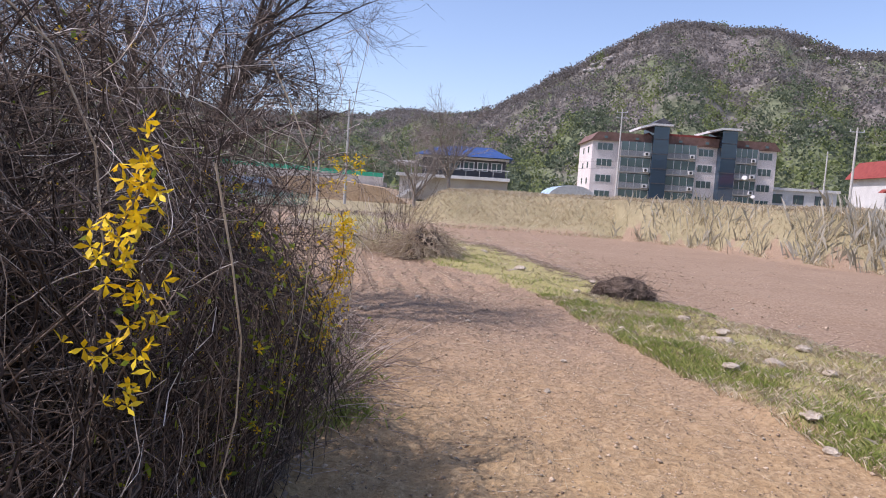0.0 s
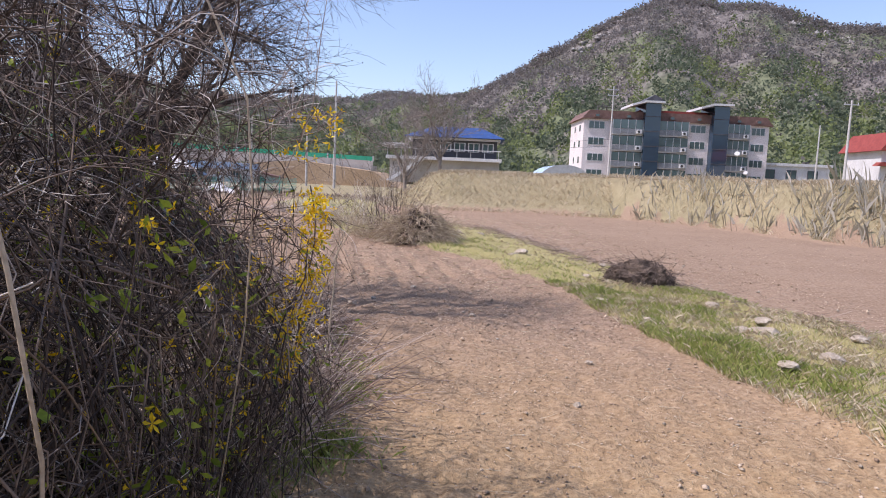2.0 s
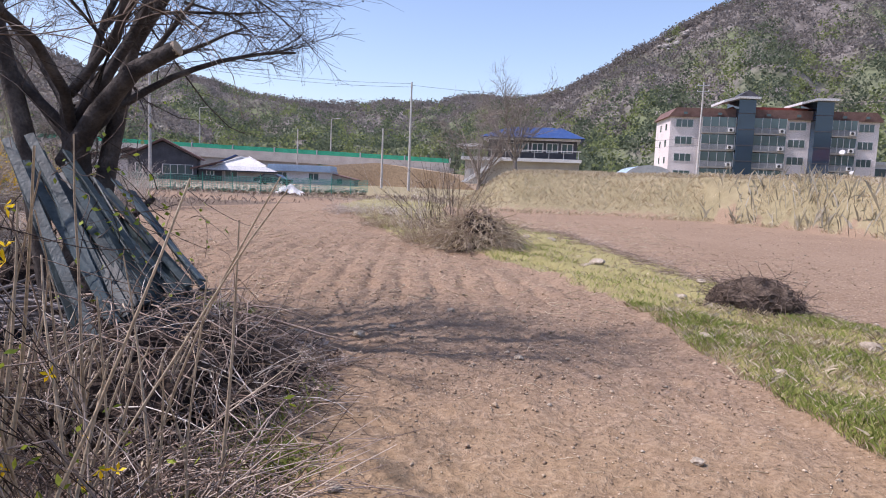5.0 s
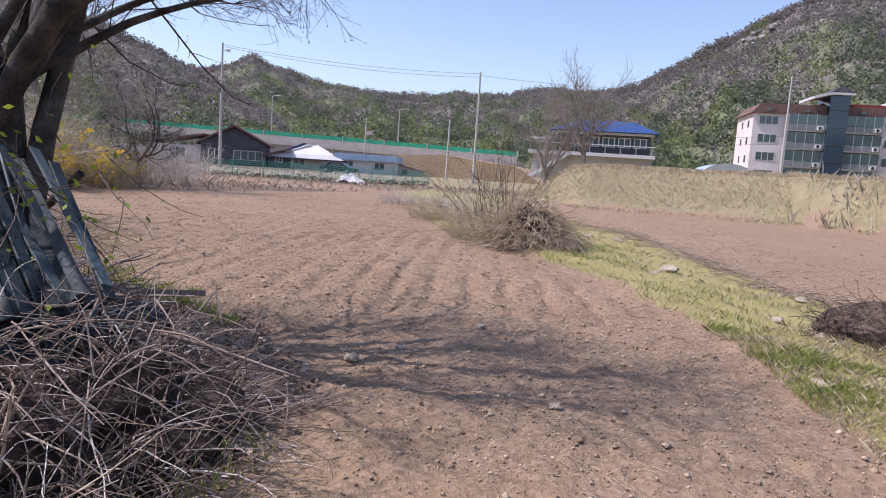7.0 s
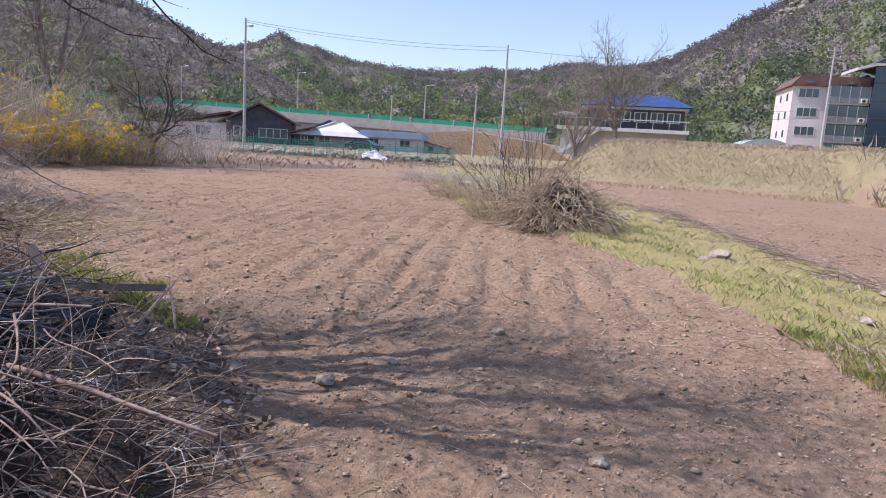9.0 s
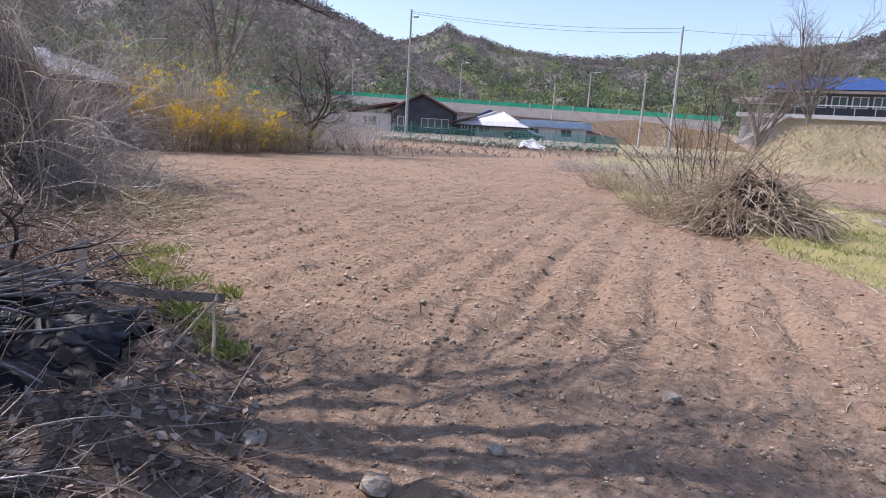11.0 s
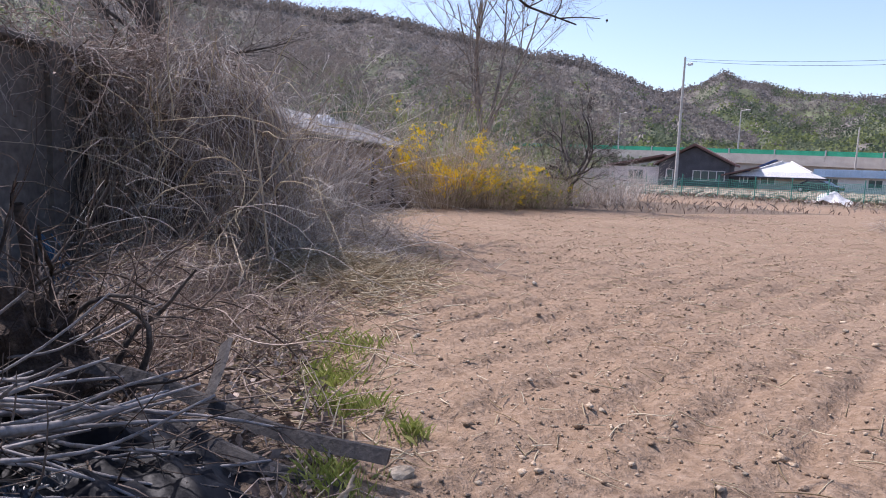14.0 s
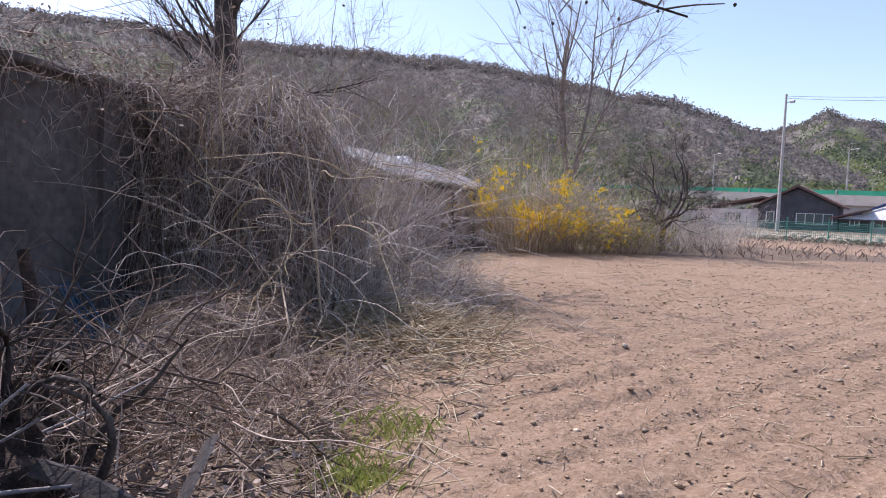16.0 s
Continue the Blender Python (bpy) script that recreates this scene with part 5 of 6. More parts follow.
# thick curled dead vine roots over the litter
g = np.random.default_rng(57)
rt = thing("root_tangle", -5.6, 9.7, 0.0, "tangle of thick curled dead vine stems by the wall", "dead vines")
n = 170
x, y = g.uniform(-1.2, 1.1, n), g.uniform(-0.7, 0.75, n)
P = wander(np.stack([x, y, g.uniform(0.02, 0.45, n)], 1), np.stack([g.normal(size=n), g.normal(size=n), g.normal(0.1, 0.4, n)], 1), g.uniform(0.4, 1.2, n), 14, 0.2, 0.05, g)
P[..., 2] = np.maximum(np.where(P[..., 2] < 0, -0.5 * P[..., 2], P[..., 2]), 0.02)
bundle("vine_stem", P[:60], g.uniform(0.004, 0.010, 60), 0.003, M["twig"], rt, "", 5)
bundle("thin_growth", P[60:], g.uniform(0.003, 0.007, n - 60), 0.002, M["vine"], rt)
bundle("old_stump", np.array([[(-0.9, -0.3, 0.0), (-0.85, -0.25, 0.3), (-0.8, -0.25, 0.6), (-0.7, -0.3, 0.95)], [(-0.85, -0.25, 0.25), (-0.5, -0.15, 0.36), (-0.1, -0.1, 0.42), (0.1, -0.1, 0.45)]]), 0.06, 0.035, M["bark"], rt, "dark bent woody stem", 7)


bsh = thing("dead_bush", -5.05, 9.15, 0.0, "dark bent woody stems of a dead bush by the wall", "shrub")
# added dark core stands for shade among the woody stems
part("shade_core", filler_mound(0.55, 0.5, 0.62, 0.35), M["matted"], bsh)
m = 46
P = wander(np.stack([g.normal(0, 0.3, m), g.normal(0, 0.25, m), np.zeros(m)], 1), np.stack([g.normal(0.1, 0.5, m), g.normal(0, 0.5, m), np.ones(m)], 1), g.uniform(0.6, 1.35, m), 9, 0.22, 0.07, g)
bundle("woody_stem", P, g.uniform(0.007, 0.03, m), 0.006, M["bark"], bsh, "", 6)
bundle("twig_tangle", side_shoots(P, 500, 0.4, g, 0.8, 0.2, 6, 0.3, 0.05), 0.004, 0.0015, M["twig"], bsh)
net = thing("torn_net", -7.1, 9.6, 0.0, "torn faded blue netting caught in dead stems", "net")
for q in range(9):
    P = wander(np.array([(-0.05 + g.normal() * 0.04, g.normal() * 0.04, 0.62 + g.normal() * 0.03)]), np.array([(0.35, 0.45, -0.75)]), 0.75 + 0.2 * g.uniform(), 10, 0.1, 0.0, g)
    P[..., 2] = np.maximum(P[..., 2], 0.02)
    bundle("strand", P, 0.007, 0.004, M["blue_net"], net, "", 4)

# ---- wall, shed and vines along the far side ----
def crumpled_patch(w, d, h):
    bm = bmesh.new()
    bmesh.ops.create_grid(bm, x_segments=14, y_segments=12, size=0.5)
    for v in bm.verts:
        q = max(abs(v.co.x), abs(v.co.y)) * 2
        v.co = Vector((v.co.x * w, v.co.y * d, 0.02 + h * (1 - q * q) * (0.7 + 0.9 * noise.noise(v.co * 7))))
    return bm


M["mud"] = material("brown_mud_wall", [(0.29, 0.215, 0.165), (0.39, 0.30, 0.235), (0.47, 0.375, 0.30)], 1.2, 0.95, 0.6, 16)
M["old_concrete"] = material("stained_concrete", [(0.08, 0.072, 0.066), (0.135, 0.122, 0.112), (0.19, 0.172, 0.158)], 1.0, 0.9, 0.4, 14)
M["asbestos"] = material("grey_roof_sheet", [(0.30, 0.275, 0.25), (0.42, 0.39, 0.36), (0.50, 0.475, 0.44)], 1.5, 0.85, 0.3, 20)
w1 = new("wall_1")
ang = math.degrees(math.atan2(11.6 - 7.2, -11.4 + 5.9))
w1.matrix_world = pose(-5.9, 7.2, -0.1, 0, 0, ang)
tagged(w1, "stained grey concrete yard wall overgrown by dead vines", "wall", kind="structure")
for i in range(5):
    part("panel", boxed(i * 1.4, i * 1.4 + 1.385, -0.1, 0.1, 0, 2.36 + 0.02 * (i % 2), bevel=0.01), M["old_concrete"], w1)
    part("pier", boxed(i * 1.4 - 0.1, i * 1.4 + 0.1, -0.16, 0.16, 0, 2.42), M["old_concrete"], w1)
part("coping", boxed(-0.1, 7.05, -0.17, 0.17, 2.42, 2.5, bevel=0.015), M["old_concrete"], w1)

SHED_A, SHED_B = np.array([-16.0, 15.75]), np.array([-22.65, 22.8])
SL = float(np.hypot(*(SHED_B - SHED_A)))
shed = thing("shed", *SHED_A, 0, "low mud-walled shed with a shallow grey sheet roof", "shed", rz=math.degrees(math.atan2(*(SHED_B - SHED_A)[::-1])))
part("wall", boxed(0.2, SL - 0.2, 0.0, 3.4, -0.1, 1.9), M["mud"], shed)
for i in range(int(SL / 0.85) + 1):
    bm = prism([(-0.15 + i * 0.85, 0), (0.69 + i * 0.85, 0), (0.69 + i * 0.85, 0.03), (-0.15 + i * 0.85, 0.03)], 0, 2.3)
    bm.transform(Matrix.Translation((0, -0.4 + 0.03 * (i % 3), 1.95 + 0.008 * (i % 2))) @ Matrix.Rotation(0.36, 4, "X"))
    part("roof_sheet", bm, M["asbestos"], shed)
    for k in range(5):
        bm = rod(bmesh.new(), (-0.1 + i * 0.85 + k * 0.17, 0, 0.03), (-0.1 + i * 0.85 + k * 0.17, 2.28, 0.03), 0.022, 0.022, 6)
        bm.transform(Matrix.Translation((0, -0.4 + 0.03 * (i % 3), 1.95 + 0.008 * (i % 2))) @ Matrix.Rotation(0.36, 4, "X"))
        part("corrugation", bm, M["asbestos"], shed)
bm = prism([(-0.2, 0), (SL + 0.1, 0), (SL + 0.1, 0.03), (-0.2, 0.03)], 0, 2.2)
bm.transform(Matrix.Translation((0, 1.74, 2.76)) @ Matrix.Rotation(-0.2, 4, "X"))
part("roof_sheet", bm, M["asbestos"], shed)
bm = crumpled_patch(0.9, 0.7, 0.16)
bm.transform(Matrix.Translation((5.1, 1.3, 2.62)) @ Matrix.Rotation(0.36, 4, "X"))
part("roof_patch", bm, M["white"], shed, "crumpled white sheet weighing the roof")
for i in range(4):
    part("post", boxed(0.6 + i * 2.6, 0.72 + i * 2.6, -0.05, 0.0, -0.05, 1.9), M["wood_dark"], shed)
part("eave_beam", boxed(0.1, SL - 0.1, -0.12, 0.0, 1.82, 1.94), M["wood_dark"], shed)
yard = new("wall_2")
yard.matrix_world = pose(-9.9, 12.35, 0, 0, 0, math.degrees(math.atan2(15.75 - 12.35, -16.0 + 9.9)))
tagged(yard, "brown mud yard wall joining the shed", "wall", kind="structure")
part("wall_face", boxed(0.0, math.hypot(6.1, 3.4) - 0.02, 0.1, 0.35, -0.1, 2.0, bevel=0.03), M["mud"], yard)

g = np.random.default_rng(61)
d1 = np.array([-11.4 + 5.9, 11.6 - 7.2]) / math.hypot(5.5, 4.4)
nrm = np.array([0.62, 0.78])


def vine_curtain(name, label, n, u0, u1, top, drop, g, bulge):
    """Dead vines that hang over the wall's field side in a thick mat."""
    u = g.uniform(u0, u1, n)
    o3 = np.array([-8.6, 9.7, 0.0])
    o = thing(name, *o3, label, "dead vines")
    b = np.stack([-5.9 + d1[0] * u, 7.2 + d1[1] * u, top + g.normal(size=n) * 0.10 + 0.12 * np.sin(u * 2.2)], 1)
    b[:, :2] += nrm * g.uniform(-0.1, 0.25, n)[:, None]
    way = np.concatenate([nrm * 0.5 + g.normal(size=(n, 2)) * 0.5, g.normal(0.0, 0.25, (n, 1))], 1)
    P = wander(b, way, drop * g.uniform(0.4, 1.3, n), 14, 0.30, 0.16, g)
    off = (P[..., :2] - np.array([-5.9, 7.2])) @ nrm
    fix = np.clip(0.12 - off, 0, None) + np.clip(off - bulge, 0, None) * -0.7
    P[..., :2] += fix[..., None] * nrm
    P[..., 2] = np.maximum(P[..., 2], 0.02)
    bundle("vine_tangle", P - o3, g.uniform(0.003, 0.008, n), 0.002, M["vine"], o)
    s = side_shoots(P, n * 3, 0.35, g, 0.8, 0.05, 6, 0.45, 0.05)
    bundle("tendril_tangle", s - o3, 0.0025, 0.0012, M["twig_grey"], o)
    V, F = flakes(s[:, -1] - o3, g.uniform(0.02, 0.05, len(s)), 1.3, g)
    piece("dead_leaves", mesh_np("dead_leaves", V, F), M["vine"], o, "curled brown dead leaves")
    return o


def vine_mound(label, x, y, rx, ry, h, n, g, turn=0.0, mats=(("vine", 0.6), ("twig_grey", 0.3), ("twig_pale", 0.1)), fuzz=4, r=0.005):
    """Dead climbers that arch over a matted hump and hang down its sides."""
    o = thing("vine_mound", x, y, at_ground(x, y), label, "dead vines", rz=turn)
    part("vine_mat", filler_mound(rx * 0.84, ry * 0.84, h * 0.88, 0.16), M["vine_mat"], o, "dense brown matted vines")
    for key, share in mats:
        m = int(n * share)
        k = 15
        phi, el = g.uniform(0, 6.28, m), g.uniform(0.5, 1.55, m)
        dphi, de = g.normal(0, 0.13, m), g.uniform(-0.14, 0.05, m)
        P = []
        grow = g.uniform(0.9, 1.12, m)
        for _ in range(k):
            lift = grow + g.normal(size=m) * 0.02
            P.append(np.stack([rx * lift * np.cos(phi) * np.cos(el), ry * lift * np.sin(phi) * np.cos(el), h * lift * np.abs(np.sin(el))], 1))
            dphi = dphi * 0.8 + g.normal(0, 0.07, m)
            de = de * 0.85 + g.normal(-0.018, 0.03, m)
            phi, el = phi + dphi, np.maximum(el + de, 0.02)
        P = np.stack(P, 1)
        bundle("vine_tangle", P, r * g.uniform(0.5, 1.3, m), r * 0.4, M[key], o)
        s = side_shoots(P, m * fuzz, 0.35, g, 0.9, 0.05, 6, 0.35, 0.03)
        s[..., 2] = np.maximum(s[..., 2], 0.01)
        bundle("tendril_tangle", s, 0.0026, 0.0013, M[key], o)
    return o


M["vine_mat"] = material("matted_vine", [(0.10, 0.07, 0.056), (0.20, 0.15, 0.122), (0.33, 0.265, 0.22)], 9, 0.95, 1.0, 60)
vine_mound("pale dead vines arching over a brown matted hump", -9.35, 11.55, 1.15, 1.0, 2.28, 700, g, 30, (("vine", 0.3), ("twig_grey", 0.5), ("straw", 0.2)))
vine_mound("brown dead vines draped down the yard wall", -10.05, 11.0, 1.1, 0.62, 2.42, 520, g, ang, (("vine", 0.75), ("twig_grey", 0.2), ("twig_pale", 0.05)))
vine_mound("low dry brush of reddish stalks beside the wall", -7.7, 10.7, 1.3, 0.7, 0.42, 420, g, ang, (("vine", 0.7), ("straw", 0.2), ("twig_grey", 0.1)))
m = 130
ps = thing("pale_vine_spray", -9.2, 11.7, 0.0, "bleached vine stems sprawling over the matted hump", "dead vines")
P = wander(np.stack([g.normal(0.1, 0.75, m), g.normal(0.0, 0.6, m), g.uniform(0.3, 1.9, m)], 1), np.stack([g.normal(0.35, 0.6, m), g.normal(-0.1, 0.6, m), g.normal(0.5, 0.7, m)], 1), g.uniform(0.6, 1.9, m), 12, 0.16, 0.09, g)
P[..., 2] = np.maximum(P[..., 2], 0.03)
bundle("pale_vine", P, g.uniform(0.004, 0.009, m), 0.003, M["straw"], ps, "", 4)
vine_curtain("vine_curtain", "thick curtain of dead grey vines over the wall", 620, 4.5, 7.2, 2.42, 2.1, g, 0.8)
vine_curtain("vine_crest", "loose dead vines along the wall top", 170, 0.6, 7.2, 2.47, 0.8, g, 0.6)


def bare_shrub(name, label, x, y, r, h, n, g, mat, arch=0.08, twigs=4, pale=0.2, tw=0.45, spread=0.35, curl=0.08, tr=0.0028):
    z = at_ground(x, y)
    o = thing(name, x, y, z, label, "shrub")
    a, q = g.uniform(0, 2 * np.pi, n), np.sqrt(g.uniform(0, 1, n)) * r
    b = np.stack([q * np.cos(a), q * np.sin(a), np.full(n, -0.02)], 1)
    way = np.stack([b[:, 0] / r * spread + g.normal(size=n) * 0.22, b[:, 1] / r * spread + g.normal(size=n) * 0.22, np.ones(n)], 1)
    P = wander(b, way, h * g.uniform(0.55, 1.2, n), 12, curl, arch * 0.7, g)
    P[..., 2] = np.maximum(P[..., 2], 0.01)
    k = int(n * pale)
    bundle("stem_tangle", P[k:], g.uniform(0.004, 0.011, n - k), 0.002, mat, o)
    if k:
        bundle("dead_growth", P[:k], g.uniform(0.004, 0.009, k), 0.002, M["twig_pale"], o)
    s = side_shoots(P, n * twigs, tw, g, 0.6, 0.2, 5, 0.15 + curl, 0.04)
    bundle("twig_tangle", s, tr, tr * 0.45, mat, o)
    return o, P, s


g = np.random.default_rng(71)
bare_shrub("dead_shrub", "grey arching shrub of dead stems before the wall", -8.7, 11.6, 0.6, 2.5, 130, g, M["twig_grey"], 0.15, 5, 0.5, spread=0.55, curl=0.22)
bare_shrub("dead_shrub", "grey twiggy shrub beside the shed", -10.2, 12.9, 0.9, 2.5, 240, g, M["twig_grey"], 0.08, 7, 0.3, curl=0.14, tr=0.0036)
bare_shrub("dead_shrub", "dense grey shoots before the mud wall", -11.0, 13.3, 0.7, 2.4, 220, g, M["twig_grey"], 0.05, 6, 0.2, spread=0.3, curl=0.1, tr=0.0036)
bare_shrub("dead_shrub", "low grey brush spilling to the field", -9.4, 12.7, 1.0, 1.3, 420, g, M["twig_grey"], 0.22, 4, 0.35, spread=0.9, curl=0.24)
bare_shrub("dead_shrub", "low grey brush at the shed's foot", -10.9, 14.2, 0.9, 0.6, 240, g, M["twig_grey"], 0.2, 4, 0.3, spread=0.9, curl=0.2, tr=0.0034)
bare_shrub("dead_shrub", "knee-high dry weeds at the field edge", -5.9, 10.5, 0.7, 0.5, 300, g, M["vine"], 0.2, 4, 0.35, spread=0.9, tw=0.25, curl=0.24)
bare_shrub("dead_shrub", "dry tangled weeds behind the pole heap", -6.2, 9.4, 1.0, 0.6, 340, g, M["vine"], 0.25, 4, 0.25, spread=0.9, tw=0.3, curl=0.26)
# pale bent stalks
for q in ([(-7.6, 11.6, 0.3), (-7.65, 11.55, 1.0), (-7.75, 11.5, 1.6), (-7.8, 11.5, 1.75)], [(-9.0, 13.6, 0.05), (-9.1, 13.5, 0.6), (-9.2, 13.4, 0.95), (-9.2, 13.4, 1.0)], [(-6.9, 11.0, 0.05), (-7.2, 11.2, 0.25), (-7.8, 11.3, 0.5), (-8.4, 11.4, 0.75)]):
    q = np.array(q)
    o = thing("pale_stalk", *q[0], "single pale bent dry stalk", "dead plant", group="pale dry stalks")
    bundle("stalk", (q - q[0])[None], 0.013, 0.007, M["twig_pale"], o, "", 5)

g = np.random.default_rng(81)
back, _ = tree("tree", "dark-trunked leafless tree behind the vine wall", -14.6, 12.0, 8.5, 0.23, 8, g, M["bark"], 0.6, 0.45, 3, (7, 7, 5), 0.0032, 0.12, fork_z=0.62, limb=0.45)
P = wander(np.stack([g.normal(0, 0.05, 16), g.normal(0, 0.05, 16), g.uniform(2.2, 5.0, 16)], 1), np.stack([g.normal(0, 0.6, 16), g.normal(0, 0.6, 16), g.uniform(0.4, 1.1, 16)], 1), g.uniform(1.6, 3.0, 16), 9, 0.1, -0.02, g)
bundle("limb", P, g.uniform(0.02, 0.05, 16), 0.008, M["bark"], back, "", 6)
bundle("twig_tangle", side_shoots(P, 420, 1.1, g, 0.5, 0.2, 6, 0.12, -0.03), 0.007, 0.003, M["bark"], back)
tree("tree", "many-stemmed bare tree behind the mud wall", -18.0, 13.8, 5.2, 0.06, 6, g, M["bark_grey"], 0.5, 0.6, 3, (5, 5, 5), 0.003, 0.1, fork_z=0.2)
tree("tree", "thin bare tree behind the shed", -23.5, 18.0, 6.0, 0.08, 6, g, M["bark_grey"], 0.45, 0.6, 3, (6, 6, 5), 0.005, 0.1, fork_z=0.2)
tree("tree", "bare many-stemmed tree near the shed", -20.5, 25.0, 8.0, 0.13, 6, g, M["bark_grey"], 0.35, 0.7, 3, (6, 6, 5), 0.006, 0.1, fork_z=0.3)
tree("tree", "small gnarled thorn tree at the field corner", -18.2, 27.4, 3.6, 0.11, 6, g, M["bark"], 0.9, 0.1, 3, (6, 7, 6), 0.005, 0.2, fork_z=0.3)
tree("tree", "spreading bare tree before the blue-roofed hall", -2.8, 60, 6.6, 0.17, 7, g, M["bark_grey"], 0.55, 0.5, 3, (7, 7, 5), 0.008, 0.1, fork_z=0.25)
tree("tree", "second bare tree before the blue-roofed hall", -6.0, 61.5, 6.4, 0.17, 7, g, M["bark_grey"], 0.55, 0.5, 3, (7, 7, 5), 0.008, 0.1, fork_z=0.25)
for x, y, h in ((-27, 23.5, 5), (-25, 27, 6), (-22, 31, 4.5), (-27, 20, 6), (-21, 14.5, 5), (-24, 33, 4), (-28, 34, 5), (-30, 28, 6), (-25.5, 19.5, 4.5)):
    tree("tree", "thin grey leafless sapling behind the shed", x, y, h, 0.06, 5, g, M["bark_grey"], 0.4, 0.6, 3, (5, 6, 5), 0.004, 0.12, fork_z=0.25)
for x, y, h, r in ((-22, 24, 3.2, 1.8), (-20.5, 28.5, 2.2, 1.5), (-19.5, 22.5, 2.6, 1.5), (-19, 30, 1.6, 1.6), (-23, 36, 2.0, 2), (-26, 31, 2.6, 2)):
    bare_shrub("bare_shrub", "grey-brown leafless brush behind the field", x, y, r, h, 220, g, M["twig_grey"], 0.03, 4, 0.1, tw=0.6)

# forsythia by the shed
g = np.random.default_rng(91)
for x, y, h, r, nf, lab in ((-18.0, 21.3, 3.3, 1.0, 1000, "forsythia bush in yellow bloom beside the shed"), (-17.8, 23.2, 2.2, 1.1, 380, "low forsythia with scattered yellow bloom"), (-17.6, 25.0, 1.5, 1.1, 30, "low brown forsythia with few flowers")):
    o, P, s = bare_shrub("forsythia", lab, x, y, r, h, 380, g, M["twig_pale"], 0.09, 5, 0.2, spread=0.5)
    pts = s.reshape(-1, 3)
    c0 = pts[g.integers(0, len(pts), 46)]
    near = pts[g.integers(0, len(pts), nf * 40)]
    dist = np.min(np.linalg.norm(near[:, None] - c0[None], axis=2), axis=1)
    C = near[dist < 0.34][:int(nf * 1.5)]
    V, F = flower_set(C, 0.08, g)
    piece("flower_mass", mesh_np("flower_mass", V, F), M["petal"], o, "yellow forsythia flowers", kind="stuff")
    C = pts[g.integers(0, len(pts), 900)]
    V, F = flakes(C, 0.06, 1.4, g)
    piece("leaves", mesh_np("leaves", V, F), M["leaf"], o)

# ---- cane heap and saplings on the bank ----
g = np.random.default_rng(101)
h2 = thing("cane_heap", -1.25, 17.7, at_ground(-1.25, 17.7), "tent-shaped heap of pale dry canes at the bank's end", "brush heap")
# added dark core, standing for shade under the leaning canes
part("heap_core", filler_mound(0.62, 0.6, 0.72, 0.2), M["matted"], h2, "dark fill standing in for the shade inside the heap")
for mat, m, lo, hi, r, every in ((M["vine"], 500, 0.0, 6.28, 0.0055, 3), (M["twig_pale"], 750, 0.0, 6.28, 0.006, 3), (M["straw"], 520, 3.2, 6.8, 0.008, 3), (M["twig_pale"], 110, 3.4, 6.6, 0.010, 5)):
    a = g.uniform(lo, hi, m)
    q = np.sqrt(g.uniform(0, 1, m))
    base = np.stack([0.85 * q * np.cos(a), 0.75 * q * np.sin(a), (1.0 - 0.85 * q) * g.uniform(0.55, 1.05, m)], 1)
    P = wander(base, np.stack([0.5 * np.cos(a) + g.normal(size=m) * 0.7, 0.5 * np.sin(a) + g.normal(size=m) * 0.7, g.normal(0.1, 0.6, m)], 1), g.uniform(0.25, 0.85, m), 7, 0.14, 0.2, g)
    P[..., 2] = np.maximum(P[..., 2], 0.015)
    bundle("cane", P, r * g.uniform(0.6, 1.2, m), r * 0.5, mat, h2, "", every)
bare_shrub("sapling_clump", "clump of thin bare saplings behind the cane heap", -2.2, 19.0, 0.55, 2.3, 60, g, M["twig"], 0.0, 7, 0.1, spread=0.35)
bare_shrub("sapling_clump", "clump of thin grey saplings on the verge", -3.2, 21.5, 0.7, 1.9, 34, g, M["twig_grey"], 0.0, 7, 0.2, spread=0.35)
bare_shrub("dead_weeds", "low pale dry weeds on the verge", -2.3, 18.3, 0.7, 0.4, 220, g, M["twig_pale"], 0.12, 3, 0.5, spread=0.7)
bare_shrub("dead_weeds", "low pale dry weeds on the verge", -4.2, 22.6, 1.0, 0.4, 260, g, M["twig_pale"], 0.12, 3, 0.5, spread=0.7)
bare_shrub("dead_weeds", "low grey dry weeds on the verge", -6.6, 28.0, 1.4, 0.45, 300, g, M["twig_grey"], 0.12, 3, 0.5, spread=0.7)
cl = thing("root_mat_heap", 2.82, 11.85, at_ground(2.82, 11.85), "dark heap of matted roots and earth on the bank", "earth heap")
bm = bmesh.new()
bmesh.ops.create_icosphere(bm, subdivisions=4, radius=1)
for v in bm.verts:
    v.co *= 0.9 + 0.22 * noise.noise(v.co * 2.3) + 0.12 * noise.noise(v.co * 7)
    v.co = Vector((v.co.x * 0.58, v.co.y * 0.38, max(v.co.z * 0.37, -0.05)))
M["root_earth"] = material("rooty_earth", [(0.06, 0.043, 0.032), (0.11, 0.08, 0.06), (0.18, 0.135, 0.10)], 7, 0.95, 1.0, 45)
part("mound", bm, M["root_earth"], cl)
a = g.normal(size=(420, 3))
a /= np.linalg.norm(a, axis=1, keepdims=True)
a = np.abs(a) * np.sign(a) * np.array([0.56, 0.37, 0.36])
a[:, 2] = np.abs(a[:, 2])
P = wander(a, g.normal(size=(420, 3)) * np.array([1, 1, 0.4]), 0.3, 6, 0.3, 0.12, g)
P[..., 2] = np.maximum(P[..., 2], 0.0)
bundle("root_mat", P, 0.004, 0.002, M["twig"], cl)


# ---- stones, clods, straw, grass ----
g = np.random.default_rng(111)


